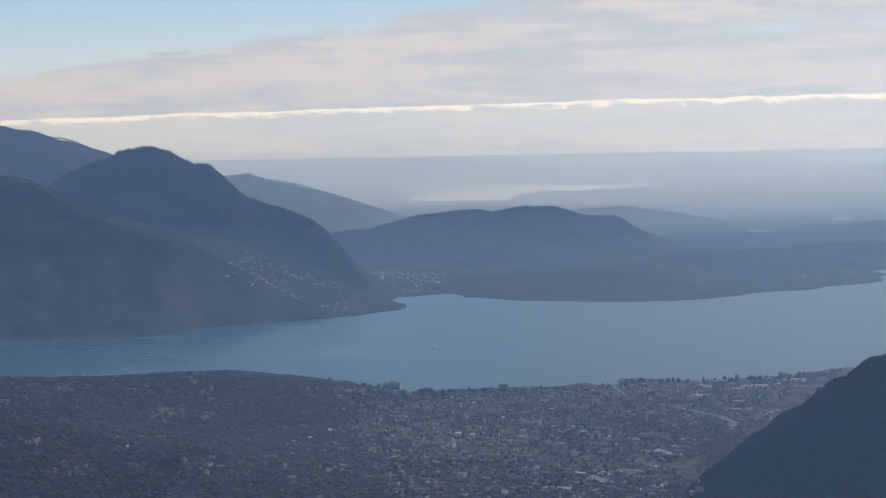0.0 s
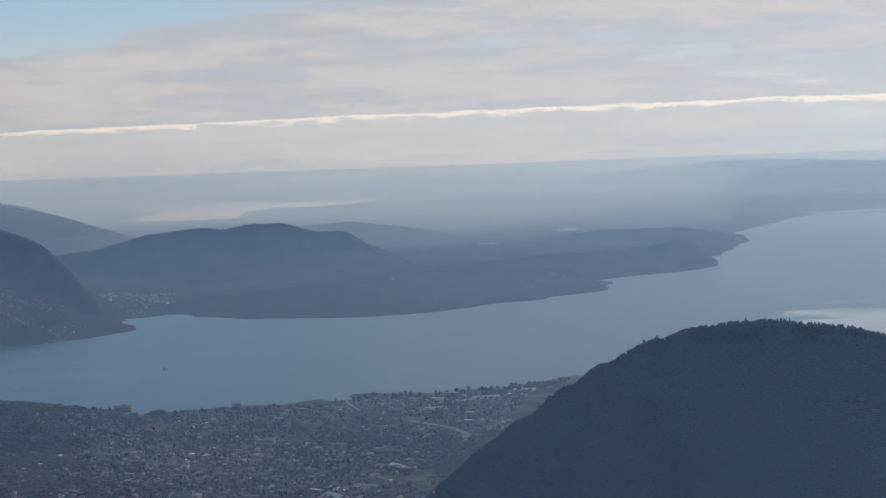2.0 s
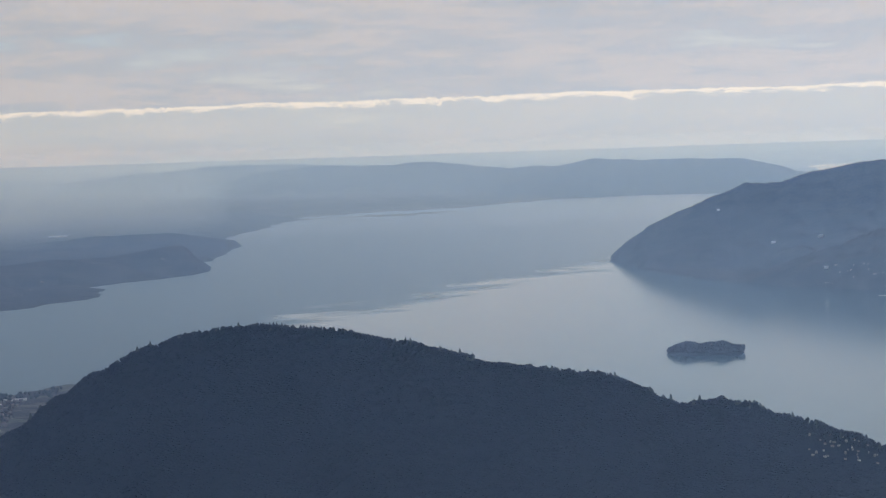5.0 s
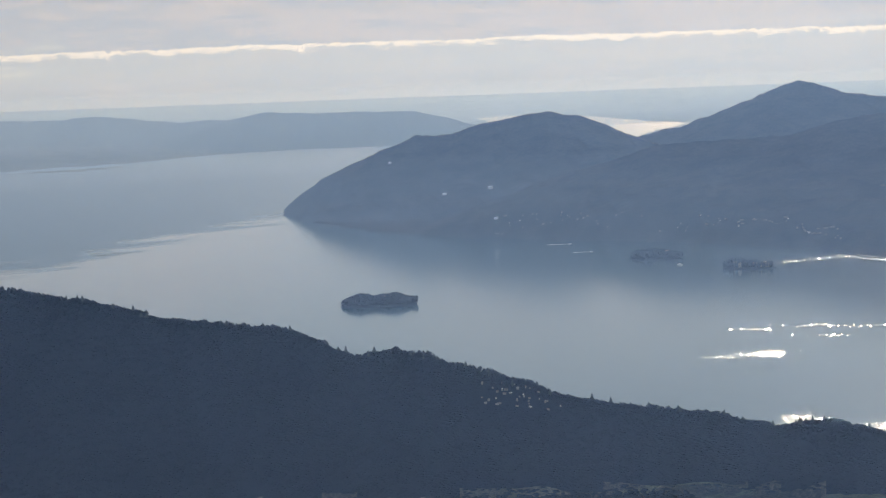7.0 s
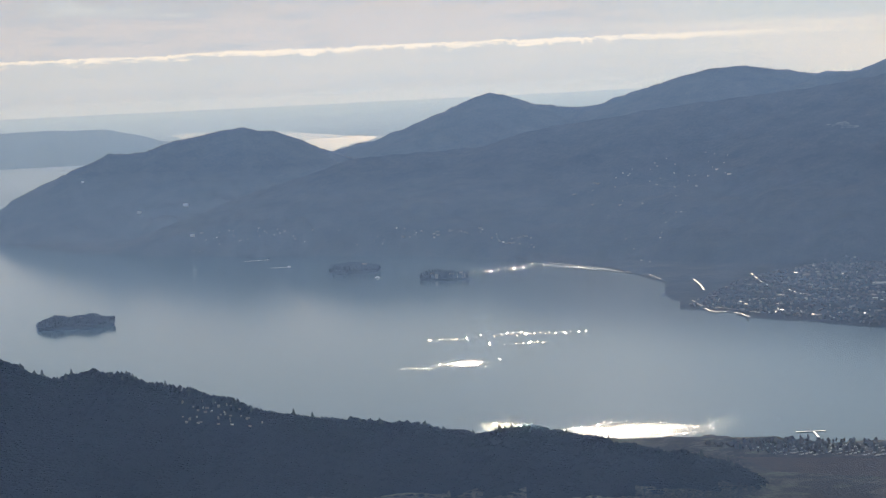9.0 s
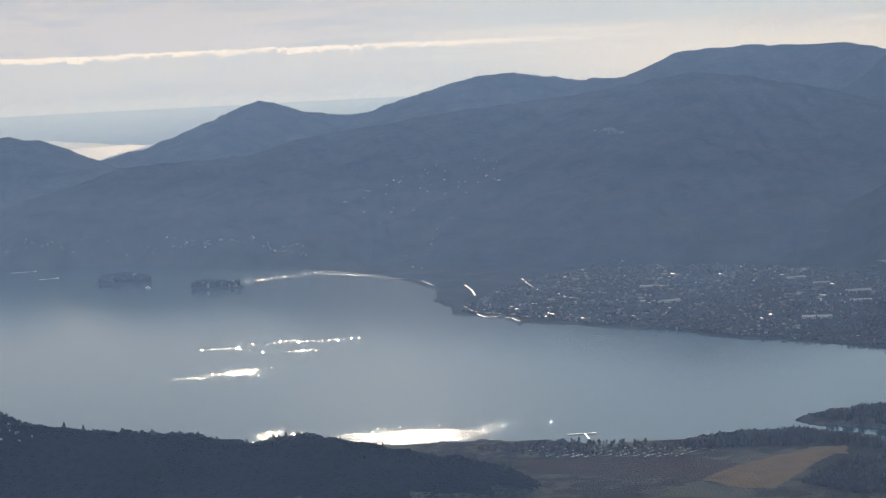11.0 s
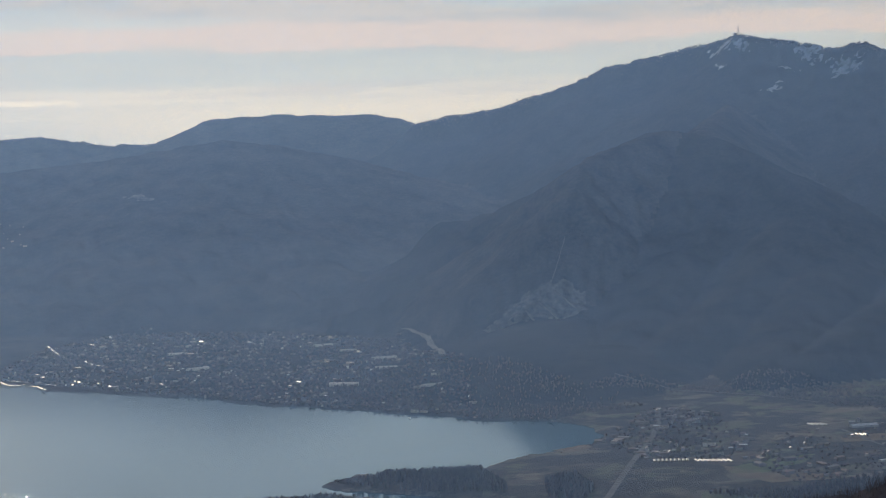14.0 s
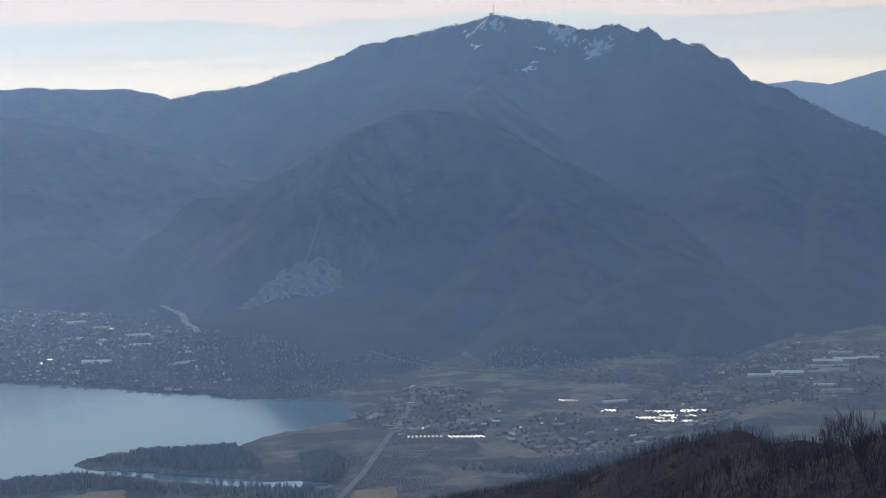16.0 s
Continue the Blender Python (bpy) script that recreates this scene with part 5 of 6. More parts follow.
# ---- woods ----
def crowns(x, y, z, tall, wide, seed):
    """Many small uneven tree crowns as one cloud of triangles."""
    rng = np.random.default_rng(seed)
    n, k = len(x), 6
    tall = tall * rng.uniform(0.65, 1.25, n)
    wide = wide * rng.uniform(0.7, 1.3, n)
    a = np.arange(k) / k * 2 * np.pi + rng.uniform(0, 6.28, (n, 1))
    r = wide[:, None] * rng.uniform(0.6, 1.2, (n, k))
    ringz = tall[:, None] * rng.uniform(0.35, 0.75, (n, k))
    ring = np.stack([x[:, None] + np.cos(a) * r, y[:, None] + np.sin(a) * r, z[:, None] + ringz], -1)
    foot = np.stack([x, y, z - 0.1], -1)[:, None]
    off = rng.uniform(-0.25, 0.25, (n, 2)) * wide[:, None]
    top = np.stack([x + off[:, 0], y + off[:, 1], z + tall], -1)[:, None]
    V = np.concatenate([foot, ring, top], 1).reshape(-1, 3)
    base = (np.arange(n) * (k + 2))[:, None, None]
    i = np.arange(k)
    j = (i + 1) % k
    up = np.stack([1 + i, 1 + j, np.full(k, k + 1)], -1)
    down = np.stack([1 + j, 1 + i, np.zeros(k, int)], -1)
    T = (np.concatenate([up, down])[None] + base).reshape(-1, 3)
    return V, T


def polar_scatter(az0, az1, r0, r1, count, seed):
    rng = np.random.default_rng(seed)
    a = np.radians(rng.uniform(az0, az1, count))
    r = np.sqrt(rng.uniform(r0 * r0, r1 * r1, count))
    x, y = np.sin(a) * r, np.cos(a) * r
    z, w = land(x, y)
    return x, y, z, w


def woods(name, label, x, y, z, tall, wide, seed, mat):
    if len(x):
        V, T = crowns(x, y, z, tall, wide, seed)
        tagged(tri_object(name, V, T, mat, mat is M_SHADED_CROWN), label, "woods", kind="stuff")


NUMBER = {r[0]: k for k, r in enumerate(RIDGES, 1)}
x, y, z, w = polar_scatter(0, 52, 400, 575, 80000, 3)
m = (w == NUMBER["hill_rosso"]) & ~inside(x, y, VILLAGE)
woods("bare_woods", "dense bare winter woods on the round hill, darkened as in shade", x[m], y[m], z[m] - 0.12, 0.38, 0.8, 4, M_SHADED_CROWN)
x, y, z, w = polar_scatter(-18, 8, 470, 800, 56000, 5)
m = (z > 0.5) & (w != NUMBER["hill_rosso"]) & (fbm(x, y, 45, 4, 12) + 0.16 * (w > 0) - 0.20 * inside(x, y, TOWN_CORE) + 0.35 * (np.hypot(x, y) < 565) > -0.06)
woods("bare_woods", "bare brown woods on the low hills behind the town", x[m], y[m], z[m], 0.8, 0.7, 6, M_CROWN)
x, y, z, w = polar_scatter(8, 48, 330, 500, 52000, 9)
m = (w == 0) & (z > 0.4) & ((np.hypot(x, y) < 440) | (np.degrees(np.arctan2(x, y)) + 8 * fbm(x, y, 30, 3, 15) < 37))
woods("bare_woods", "woods at the lower foot of the round hill, darkened as in shade", x[m], y[m], z[m] - 0.1, 0.8, 0.75, 10, M_SHADED_CROWN)
x, y, z = scatter(TOWN_CORE, 3000, 61, -0.04, 1.0, 25)
woods("garden_trees", "bare garden and street trees between the houses", x, y, z, 1.0, 0.55, 7, M_CROWN)
x, y, z = scatter(TOWN_CORE, 700, 62, 0.05, 1.0, 18)
woods("garden_trees", "dark evergreen garden trees between the houses", x, y, z, 1.3, 0.5, 8, M_EVERGREEN)
for k, (poly, n, tall) in enumerate(((
        [(446, 329), (465, 308), (473, 301), (452, 279), (443, 296), (442, 323)], 1000, 2.5), (
        [(405, 331), (424, 315), (422, 286), (432, 249), (425, 242), (414, 283), (416, 298), (397, 319)], 620, 2.1), (
        [(375, 279), (404, 285), (418, 240), (396, 228), (372, 262)], 1500, 1.3), (
        [(468, 278), (479, 276), (464, 261), (446, 254), (442, 261)], 420, 2.0), (
        [(540, 330), (575, 330), (600, 315), (640, 400), (640, 460), (560, 430), (552, 360)], 800, 1.1), (
        [(606, 345), (634, 318), (628, 285), (618, 256), (628, 222), (700, 218), (742, 230), (668, 250), (660, 300), (640, 345)], 1300, 0.8), (
        [(470, 236), (480, 215), (545, 190), (560, 182), (530, 170), (470, 195)], 1100, 1.6))):
    x, y, z = scatter(poly, int(n * 1.6), 70 + k, -0.12, 1.0, 14)
    tall = tall * np.clip(np.hypot(x - 446, y - 332) / 16, 0.3, 1.0)
    woods("riverside_trees", "tall bare trees along the river bank", x, y, z, tall, 0.36, 80 + k, M_CROWN)
x, y, z = scatter(TOWN_WEST, 5200, 91, -0.12, 1.0, 26)
woods("garden_trees", "dark trees between the houses of the western shore", x, y, z, 0.95, 0.7, 92, M_CROWN)
x, y, z = scatter(TOWN_FAR, 700, 93, 0.02, 1.0, 20)
woods("riverside_trees", "bare tree rows between fields on the valley floor", x, y, z, 0.8, 0.5, 94, M_CROWN)
x, y, z = scatter(TOWN_PLAIN, 300, 95, -0.1, 1.0, 20)
woods("garden_trees", "dark garden trees of the valley village", x, y, z, 0.8, 0.5, 96, M_CROWN)


def crest_woods():
    """Ragged tree line along the mountain crests."""
    rng = np.random.default_rng(77)
    for k, (name, slope, rnd, rough, crest) in enumerate(RIDGES):
        if max(c[2] for c in crest) < 30 or name in ("near_slope", "near_slope_low", "mountain_camoscio", "mountain_spur", "mountain_slope", "mountain_foot", "mountain_base", "mountain_apron") or name.startswith("hill_arona") or math.hypot(*crest[0][:2]) > 1900:
            continue
        X, Y = [], []
        for (ax, ay, az), (bx, by, bz) in zip(crest, crest[1:]):
            n = int(math.hypot(bx - ax, by - ay) * (11.0 if name == "hill_rosso" else 5.0))
            f = rng.random(n)
            X.append(ax + (bx - ax) * f + rng.normal(0, 2.2, n))
            Y.append(ay + (by - ay) * f + rng.normal(0, 2.2, n))
        x, y = np.concatenate(X), np.concatenate(Y)
        z, _ = land(x, y)
        ok = z > 2
        thin = 0.55 + 0.9 * np.clip(fbm(x, y, 14, 3, 300 + k) + 0.4, 0, 1)
        woods("ridge_trees", "ragged line of trees along the mountain crest", x[ok], y[ok], z[ok] - 0.45, (1.25 if name == "hill_rosso" else 0.95) * thin[ok], 0.38 if name == "hill_rosso" else 0.6, 500 + k, M_SHADED_CROWN if name == "hill_rosso" else M_CROWN)


crest_woods()
WATERFRONT = [(-173, 812), (-138, 796), (-90, 810), (-62, 792), (-31, 752), (-3, 756), (34, 762), (58, 762), (70, 780), (95, 773), (135, 788), (150, 800), (140, 770), (95, 764), (60, 752), (-3, 748), (-34, 744), (-66, 780), (-140, 786)]
x, y, z = scatter(WATERFRONT, 520, 111, -0.1, 1.0, 12)
woods("shore_trees", "dark trees along the town waterfront", x, y, z, 1.7, 0.75, 112, M_EVERGREEN)


def make_conifer(tall, wide, label, seed):
    rng = random.Random(seed)
    ob = root("conifer", label, "tree", "tall trees on the ridges")
    bm = bmesh.new()
    tube(bm, (0, 0, -0.2), (0, 0, tall * 0.95), 0.05, 0.01, 6)
    part("trunk", bm, M_BARK, ob)
    bm = bmesh.new()
    n = 90
    for k in range(n):
        f = (k + 0.5) / n
        zc = tall * (0.16 + 0.84 * f)
        reach = wide * (1 - f) ** 0.8 * rng.uniform(0.6, 1.15) + 0.03
        t = k * 2.4 + rng.uniform(-0.4, 0.4)
        c, s = math.cos(t), math.sin(t)
        wv = 0.10 + 0.16 * (1 - f)
        p = [bm.verts.new(q) for q in ((0, 0, zc + 0.10), (c * reach * 0.6 - s * wv, s * reach * 0.6 + c * wv, zc), (c * reach, s * reach, zc - 0.16 * rng.random()), (c * reach * 0.6 + s * wv, s * reach * 0.6 - c * wv, zc - 0.02), (c * reach * 0.5, s * reach * 0.5, zc + 0.16))]
        for q in ((0, 1, 4), (1, 2, 4), (2, 3, 4), (3, 0, 4)):
            bm.faces.new([p[i] for i in q])
    part("crown", bm, M_EVERGREEN, ob)
    return ob


def crest_trees():
    protos = [make_conifer(2.6, 0.55, "dark narrow conifer standing above the ridge woods", 1), make_conifer(2.0, 0.75, "dark broad conifer among bare ridge woods", 2)]
    rng = random.Random(8)
    crest = [r for r in RIDGES if r[0] == "hill_rosso"][0][4]
    n = 0
    for (ax, ay, az), (bx, by, bz) in zip(crest[3:], crest[4:]):
        for _ in range(5):
            if rng.random() < 0.45:
                continue
            f = rng.random()
            x, y = ax + (bx - ax) * f + rng.uniform(-2, 2), ay + (by - ay) * f + rng.uniform(-2, 2)
            m = pose(x, y, height(x, y) - 0.1, 0, 0, rng.uniform(0, 360))
            p = protos[n % 2]
            c = p if n < 2 else copy_thing(p, m)
            c.matrix_basis = m
            k = rng.uniform(0.35, 0.75)
            c.scale = (k * 1.7, k * 1.7, k)
            n += 1
    for x, y, k in ((143, 506, 0.7), (146, 505, 0.6), (170, 492, 0.6), (60, 560, 0.8), (40, 655, 0.8), (12, 690, 0.8)):
        c = copy_thing(protos[n % 2], pose(x, y, height(x, y) - 0.1, 0, 0, 40 * n))
        c.scale = (k * 1.3, k * 1.3, k)
        n += 1


crest_trees()


# ---- islands ----
def make_island(cx, cy, rx, ry, turn, rise, label, trees, houses, seed):
    n, rings = 72, 12
    V, Q = [], []
    for k in range(rings + 1):
        f = k / rings
        for i in range(n):
            t = i / n * 2 * math.pi
            wob = 1 + 0.10 * math.sin(3 * t + seed) + 0.06 * math.sin(7 * t + 2 * seed)
            a, b = math.cos(t) * rx * f * wob, math.sin(t) * ry * f * wob
            edge = 0.35 * min(1, (1 - f) * 12)
            z = -0.6 if k == rings else edge + rise * (1 - f * f) * (0.8 + 0.3 * math.sin(2 * t + seed))
            c, s = math.cos(turn), math.sin(turn)
            V.append((cx + c * a - s * b, cy + s * a + c * b, z))
    for k in range(rings):
        for i in range(n):
            Q.append((k * n + i, (k + 1) * n + i, (k + 1) * n + (i + 1) % n, k * n + (i + 1) % n))
    tagged(new("island", mesh_from_grid("island", np.array(V), np.array(Q), M_SHADED_FLOOR)), label, "island", kind="structure")
    rng = np.random.default_rng(seed)
    f, t = np.sqrt(rng.uniform(0, 0.93, trees)), rng.uniform(0, 6.283, trees)
    a, b = np.cos(t) * rx * f, np.sin(t) * ry * f
    c, s = math.cos(turn), math.sin(turn)
    grove = 0.40 + 1.6 * np.clip(fbm(a + 40 * seed, b, 7, 3, seed) + 0.5, 0, 1)
    x, y, z = cx + c * a - s * b, cy + s * a + c * b, 0.3 + rise * (1 - f * f) * 0.8
    woods("island_trees", "dense trees covering the island, darkened as in shade", x, y, z, 2.0 * grove, 0.7, seed + 5, M_SHADED_CROWN)
    pr = random.Random(seed)
    for k in range(houses):
        f, t = pr.uniform(0.25, 0.92), pr.uniform(0, 6.283)
        a, b = math.cos(t) * rx * f, math.sin(t) * ry * f
        h = make_house(0.6 + 0.3 * pr.random(), 0.9 + 0.4 * pr.random(), 1.4 + 0.7 * pr.random(), 0.35, "plastered island house with a tiled roof", False)
        h.matrix_basis = pose(cx + c * a - s * b, cy + s * a + c * b, 0.6 + rise * (1 - f * f) * 0.6, 0, 0, pr.uniform(0, 360))


make_island(400, 757, 16.0, 7.0, radians(-30), 1.6, "wooded oval island in the calm lake", 1100, 2, 3)
make_island(587, 826, 12.5, 7.0, radians(-38), 2.0, "wooded island with terraces near the far shore", 900, 5, 5)
make_island(586, 755, 12.0, 4.0, radians(-52), 0.6, "flat island crowded with fishermen's houses", 260, 26, 7)


# ---- wavelets tilted to glint ----
def ripples():
    """Single wavelets added on the calm water, tilted with some scatter to throw the sun to the eye as glints."""
    rng = np.random.default_rng(12)
    sun_way = np.array([math.sin(radians(SUN_AZ)) * math.cos(radians(SUN_EL)), math.cos(radians(SUN_AZ)) * math.cos(radians(SUN_EL)), math.sin(radians(SUN_EL))])
    V = []
    for k, (cx, cy, rx, ry, ux, uy) in enumerate(GLINTS):
        n = int(60 + 7.0 * rx * ry) if k < 2 else int(60 + 4.0 * rx * ry) if k < 4 else int(30 + 1.2 * rx * ry) if ry > 2 else int(6 * rx)
        u, v = rng.normal(0, 0.62, n) * rx, rng.normal(0, 0.6, n) * ry
        stray = rng.random(n) < 0.05
        u, v = np.where(stray, u * 2.2, u), np.where(stray, v * (1.5 if k < 2 else 3), v)
        x, y = cx + u * ux - v * uy, cy + u * uy + v * ux
        keep = shore_distance(x, y, MAIN_LAKE) < -1
        x, y = x[keep], y[keep]
        n = len(x)
        r = np.hypot(x, y)
        back = np.stack([-x / r, -y / r, EYE / r], 1) / np.sqrt(1 + (EYE / r) ** 2)[:, None]
        half = back + sun_way
        sx = -half[:, 0] / half[:, 2] + rng.normal(0, 0.09, n)
        sy = -half[:, 1] / half[:, 2] + rng.normal(0, 0.09, n)
        big = 1.4 if 4 <= k <= 6 else 0.6 if k < 4 else 0.8
        w, l = rng.uniform(0.05, 0.20, n) * big, rng.uniform(0.2, 0.8, n) * (0.5 if ry < 2 else big)
        ax, ay = y / r, -x / r
        for a, b in ((-1, -1), (1, -1), (1, 1), (-1, 1)):
            px, py = a * w * ax + b * l * x / r, a * w * ay + b * l * y / r
            V.append(np.stack([x + px, y + py, 0.16 + px * sx + py * sy], 1))
    quads = np.concatenate([np.stack(V[k:k + 4], 1) for k in range(0, len(V), 4)])
    ob = new("wavelets", mesh_from_grid("wavelets", quads.reshape(-1, 3), np.arange(len(quads) * 4).reshape(-1, 4), M_WAVELET))
    tagged(ob, "added wavelets tilted to glint in the sun", "waves", kind="stuff")


M_WAVELET = simple("wavelet_water", (0.02, 0.06, 0.08), 0.12)
ripples()


# ---- masts on the mountain, boats, camp ----
def make_mast(x, y, tall, label):
    ob = root("mast", label, "mast", "transmitter masts", pose(x, y, height(x, y) - 0.3))
    for k in range(4):
        a, b = math.cos(k * math.pi / 2 + 0.78), math.sin(k * math.pi / 2 + 0.78)
        bm = bmesh.new()
        tube(bm, (a * 0.35, b * 0.35, 0), (a * 0.12, b * 0.12, tall * 0.8), 0.06, 0.05)
        part("leg", bm, M_STEEL, ob)
    for k in range(5):
        bm = bmesh.new()
        zz = tall * (0.12 + 0.16 * k)
        r = 0.40 - 0.05 * k
        box(bm, -r, -r, zz, r, r, zz + 0.08)
        part("platform", bm, M_STEEL, ob)
    bm = bmesh.new()
    tube(bm, (0, 0, tall * 0.78), (0, 0, tall), 0.09, 0.03)
    part("antenna", bm, M_STEEL, ob)


make_mast(1121, 529, 5.6, "tall steel transmitter mast on the snowy summit")
make_mast(1119, 526, 2.4, "short steel transmitter mast on the snowy summit")
make_mast(1115, 506, 1.6, "small steel mast on the mountain ridge")
for x, y, k in ((1117, 495, 1.1), (1119, 499, 0.9), (1121, 531, 0.8)):
    h = make_house(0.6, 1.0, 0.9, 0.3, "dark mountain hut on the summit ridge")
    h.matrix_basis = pose(x, y, height(x, y) - 0.2, 0, 0, 30)
    h.scale = (k, k, k)


def make_boat(x, y, turn, k, label):
    ob = root("boat", label, "boat", "boats on the lake", pose(x, y, 0, 0, 0, turn))
    ob.scale = (k, k, k)
    bm = bmesh.new()
    v = [bm.verts.new(p) for p in ((-1.6, -0.4, 0.35), (1.2, -0.42, 0.35), (2.1, 0, 0.45), (1.2, 0.42, 0.35), (-1.6, 0.4, 0.35), (-1.5, -0.28, -0.1), (1.1, -0.28, -0.1), (1.8, 0, -0.1), (1.1, 0.28, -0.1), (-1.5, 0.28, -0.1))]
    bm.faces.new(v[:5])
    for i in range(5):
        bm.faces.new((v[i], v[i + 5], v[(i + 1) % 5 + 5], v[(i + 1) % 5]))
    part("hull", bm, M_HULL, ob)
    bm = bmesh.new()
    box(bm, -1.1, -0.32, 0.35, 0.8, 0.32, 0.75)
    box(bm, -0.2, -0.25, 0.75, 0.6, 0.25, 1.0)
    part("cabin", bm, M_HULL, ob)
    bm = bmesh.new()
    box(bm, -1.0, -0.33, 0.48, 0.7, 0.33, 0.62)
    part("window_band", bm, M_DARK, ob)


make_boat(550.6, 375.9, 60, 0.5, "small white boat moored near the wooded shore")
make_boat(-5.9, 907, 120, 1.2, "small dark ferry on open water")
make_boat(601, 923, 150, 0.6, "small motor boat drawing a white wake")
make_boat(584, 878, 140, 0.6, "small motor boat drawing a white wake")
make_boat(574, 790, 100, 0.9, "small passenger boat between the islands")


def wake(x, y, turn, length, width):
    V, Q = [], []
    c, s = math.cos(turn), math.sin(turn)
    n = 24
    for k in range(n + 1):
        f = k / n
        hw = width * (0.25 + 0.75 * f) * (0.7 + 0.5 * math.sin(k * 2.3) ** 2)
        for side in (-1, 1):
            a, b = -f * length, side * hw
            V.append((x + c * a - s * b, y + s * a + c * b, 0.03))
    Q = [(2 * k, 2 * k + 1, 2 * k + 3, 2 * k + 2) for k in range(n)]
    tagged(new("wake", mesh_from_grid("wake", np.array(V), np.array(Q), M_FOAM)), "white foaming wake behind a boat", "wake", kind="stuff")


wake(601, 923, radians(-30), 12, 0.9)
wake(584, 878, radians(-35), 9, 0.8)


M_CARAVAN = varied("caravan_paint", [(0.0, (0.14, 0.14, 0.135)), (0.6, (0.26, 0.26, 0.25)), (1.0, (0.62, 0.62, 0.60))], 0.4)


def place_camp():
    proto = root("caravan", "white caravan on the lakeside camping ground", "caravan", "caravans on the camping ground")
    bm = bmesh.new()
    box(bm, -0.14, -0.32, 0.05, 0.14, 0.32, 0.30)
    bmesh.ops.bevel(bm, geom=bm.edges[:], offset=0.03, segments=1, affect="EDGES")
    part("body", bm, M_CARAVAN, proto)
    bm = bmesh.new()
    box(bm, -0.15, -0.1, 0.14, 0.15, 0.2, 0.24)
    part("window_band", bm, M_DARK, proto)
    camp = [(371, 367), (383, 355), (396, 330), (397, 319), (384, 323), (368, 349)]
    rng, n = random.Random(5), 0
    for i in range(40):
        for j in range(16):
            x = 368 + i * 0.85 + rng.uniform(-0.1, 0.1)
            y = 320 + j * 3.0 + rng.uniform(-0.3, 0.3)
            if not inside([x], [y], camp)[0] or rng.random() < 0.25:
                continue
            m = pose(x, y, height(x, y), 0, 0, 20 + rng.uniform(-6, 6))
            c = proto if n == 0 else copy_thing(proto, m)
            c.matrix_basis = m
            k = rng.uniform(0.7, 1.1)
            c.scale = (k, k, k)
            n += 1
    pier = root("pier", "white floating pier reaching into the lake", "pier", m=pose(394, 359, 0, 0, 0, -40))
    for name, a in (("walkway", (-0.25, 0, 0.05, 0.25, 6.5, 0.22)), ("walkway", (-4.5, 6.5, 0.05, 3.0, 7.0, 0.22)), ("ramp", (-0.3, -2.0, 0.1, 0.3, 0, 0.3))):
        bm = bmesh.new()
        box(bm, *a)
        part(name, bm, M_HULL, pier)


place_camp()
x, y, z = scatter([(366, 372), (384, 360), (398, 334), (403, 322), (398, 318), (368, 350)], 260, 97, -0.2, 1.0, 8)
woods("shore_trees", "bare trees round the camping ground", x, y, z, 1.5, 0.5, 98, M_CROWN)


# ---- bare thicket on the near slope ----
def bare_tree(seed, tall):
    """Trunk and twigs of a leafless tree, as thin three-sided stalks."""
    rng = random.Random(seed)
    stems = [[], []]

    def grow(p, d, length, r, level):
        steps = 4 if level < 2 else 3
        for k in range(steps):
            d = (d + Vector((rng.uniform(-1, 1), rng.uniform(-1, 1), rng.uniform(-0.3, 0.6))) * 0.16).normalized()
            q = p + d * (length / steps)
            r2 = r * 0.82
            stems[0 if level == 0 else 1].append((p, q, r, r2))
            if level < 3 and (k > 0 or level > 0):
                for _ in range(2 if level < 2 else 1 + (rng.random() < 0.6)):
                    side = Vector((rng.uniform(-1, 1), rng.uniform(-1, 1), rng.uniform(0.25, 1.2))).normalized()
                    grow(q, (d * 0.85 + side * 0.72).normalized(), length * rng.uniform(0.42, 0.62), r2 * 0.55, level + 1)
            p, r = q, r2
    for _ in range(rng.choice((1, 1, 2, 2))):
        lean = Vector((rng.uniform(-0.35, 0.35), rng.uniform(-0.35, 0.35), 1)).normalized()
        grow(Vector((rng.uniform(-0.05, 0.05), rng.uniform(-0.05, 0.05), -0.1)), lean, tall * rng.uniform(0.7, 1.0), 0.014 * tall + 0.004, 0)
    out = []
    for group in stems:
        V, T = [], []
        for p, q, r0, r1 in group:
            d = (q - p).normalized()
            u = d.orthogonal().normalized()
            w = d.cross(u)
            k = len(V)
            for base, rr in ((p, max(r0, 0.0026)), (q, max(r1, 0.0020))):
                for i in range(3):
                    t = i * 2.0944
                    V.append(tuple(base + (u * math.cos(t) + w * math.sin(t)) * rr))
            for i in range(3):
                j = (i + 1) % 3
                T += [(k + i, k + j, k + 3 + j), (k + i, k + 3 + j, k + 3 + i)]
        out.append((np.array(V), np.array(T)))
    return out


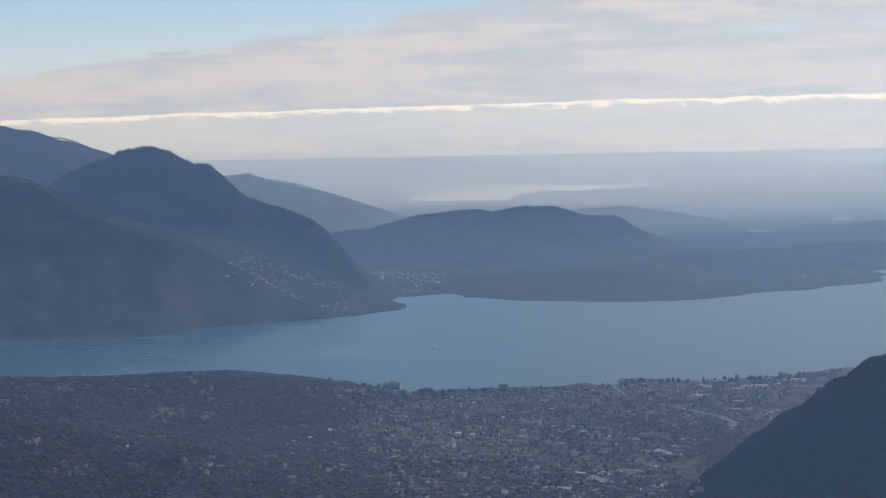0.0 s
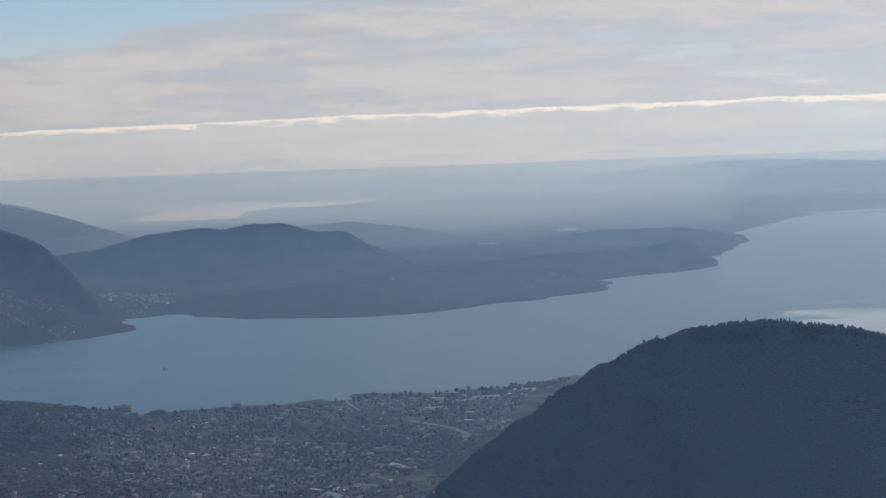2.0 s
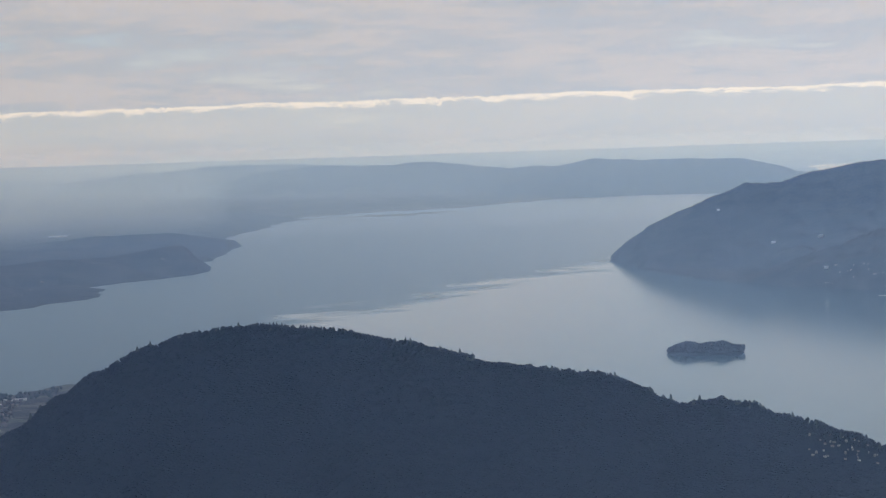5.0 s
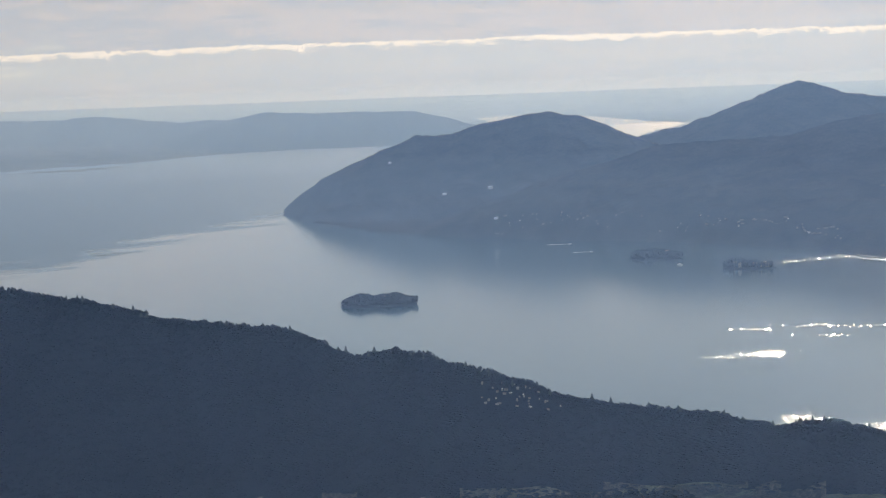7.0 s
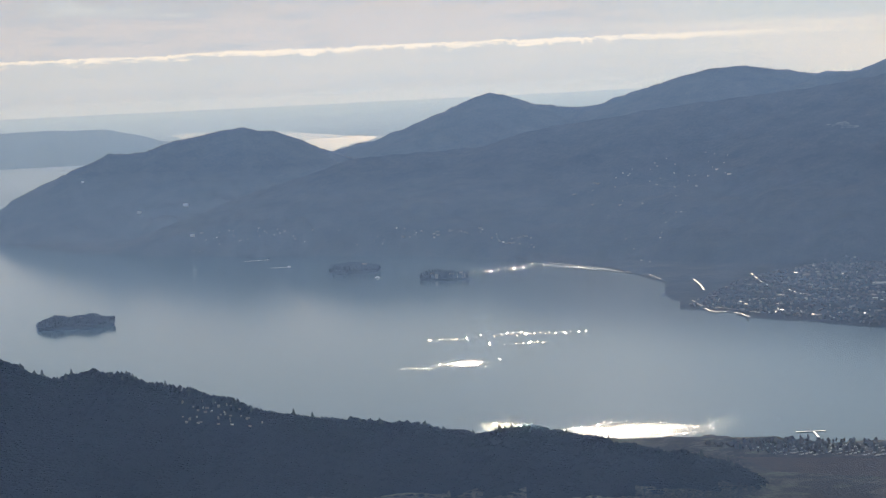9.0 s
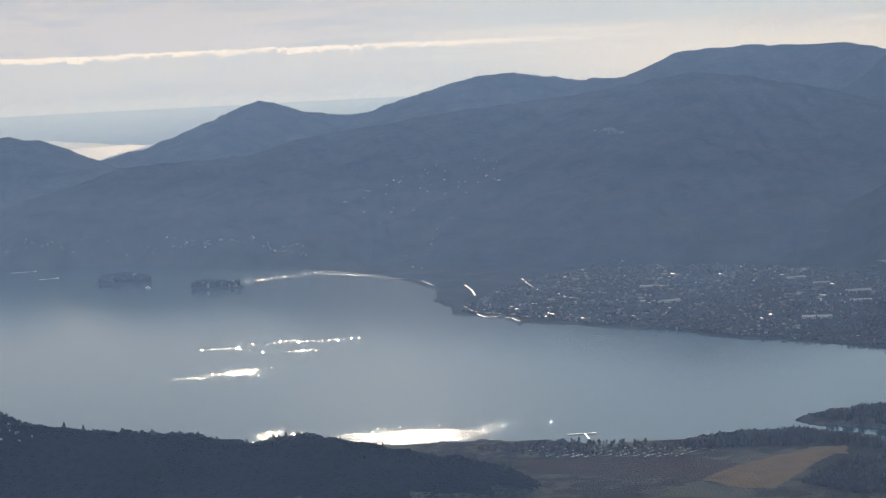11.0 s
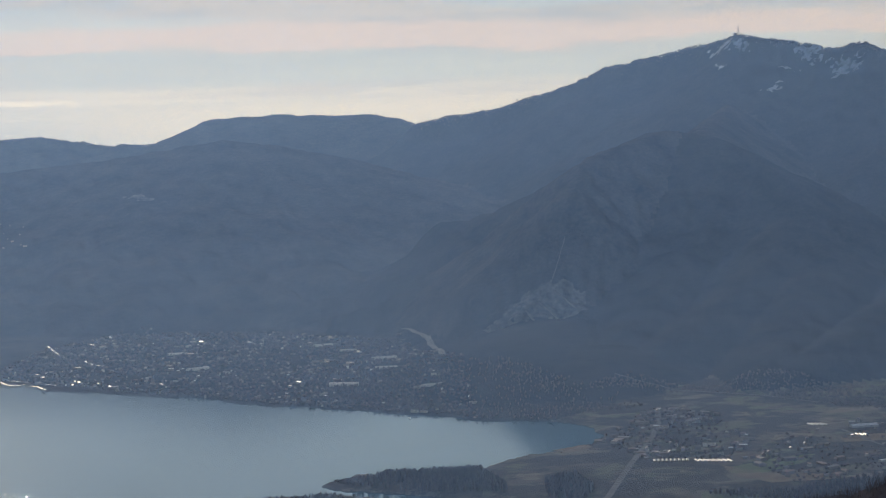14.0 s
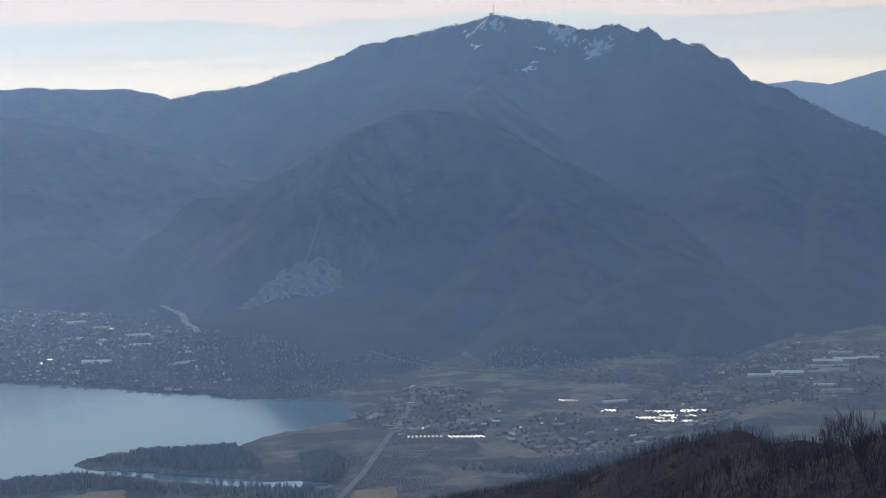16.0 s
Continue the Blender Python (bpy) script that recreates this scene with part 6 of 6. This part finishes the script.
def place_thicket():
    protos = []
    for k in range(7):
        tall = (0.75, 0.9, 1.05, 0.6, 0.7, 1.15, 0.5)[k]
        ob = root("bare_tree", ("leafless tree with fine upright twigs on the slope", "low leafless bush of brown twigs on the slope")[tall < 0.65], "tree", "bare trees on the near slope")
        for name, (V, T), mat in zip(("trunk", "crown"), bare_tree(20 + k, tall), (M_BARK, M_TWIG)):
            c = tri_object(name, V, T, mat)
            c.parent = ob
        protos.append(ob)
    rng, n = random.Random(17), 0
    for _ in range(520):
        a, r = radians(rng.uniform(64.5, 86.0)), rng.uniform(34, 56)
        x, y = math.sin(a) * r, math.cos(a) * r
        edge = (math.degrees(a) - 64.5) / 9.0
        if n >= 270 or rng.random() > 0.05 + 0.75 * edge:
            continue
        p = protos[n % 7]
        m = pose(x, y, height(x, y) - 0.05, 0, 0, rng.uniform(0, 360))
        c = p if n < 7 else copy_thing(p, m)
        c.matrix_basis = m
        k = rng.uniform(0.45, 0.8) * (0.6 + 0.4 * min(1, edge)) * (1.7 if rng.random() < 0.07 else 1.0)
        c.scale = (k, k, k)
        n += 1

    # a few taller trees that stand out of the brush
    for k, (a, r, size) in enumerate(((68.21, 50, 1.15), (70.72, 46, 1.5), (72.38, 44, 1.75), (72.61, 47, 1.3), (74.62, 45, 1.7), (74.99, 48, 1.5))):
        x, y = math.sin(radians(a)) * r, math.cos(radians(a)) * r
        c = copy_thing(protos[(1, 2, 5)[k % 3]], pose(x, y, height(x, y) - 0.05, 0, 0, 70 * k))
        c.scale = (size, size, size)


place_thicket()


def undergrowth():
    rng = np.random.default_rng(41)
    n = 150000
    a, r = np.radians(rng.uniform(58, 88, n)), rng.uniform(34, 185, n)
    x, y = np.sin(a) * r, np.cos(a) * r
    z, w = land(x, y)
    keep = ((w == NUMBER["near_slope"]) | (w == NUMBER["near_slope_low"])) & (z > 50)
    x, y, z, r = x[keep], y[keep], z[keep], r[keep]
    n = len(x)
    clump = 0.55 + 0.9 * np.clip(fbm(x, y, 9, 4, 88) + 0.5, 0, 1)
    t = rng.uniform(0, 6.283, n)
    wide, h = rng.uniform(0.006, 0.014, n) * (0.6 + r / 90), rng.uniform(0.12, 0.55, n) * clump
    lx, ly = rng.uniform(-0.16, 0.16, n), rng.uniform(-0.16, 0.16, n)
    P = [np.stack([x - np.cos(t) * wide, y - np.sin(t) * wide, z - 0.03], 1), np.stack([x + np.cos(t) * wide, y + np.sin(t) * wide, z - 0.03], 1), np.stack([x + lx, y + ly, z + h], 1)]
    V = np.stack(P, 1).reshape(-1, 3)
    tagged(tri_object("undergrowth", V, np.arange(3 * n).reshape(-1, 3), M_TWIG), "dense brown brushwood covering the near slope", "brushwood", kind="stuff")


undergrowth()
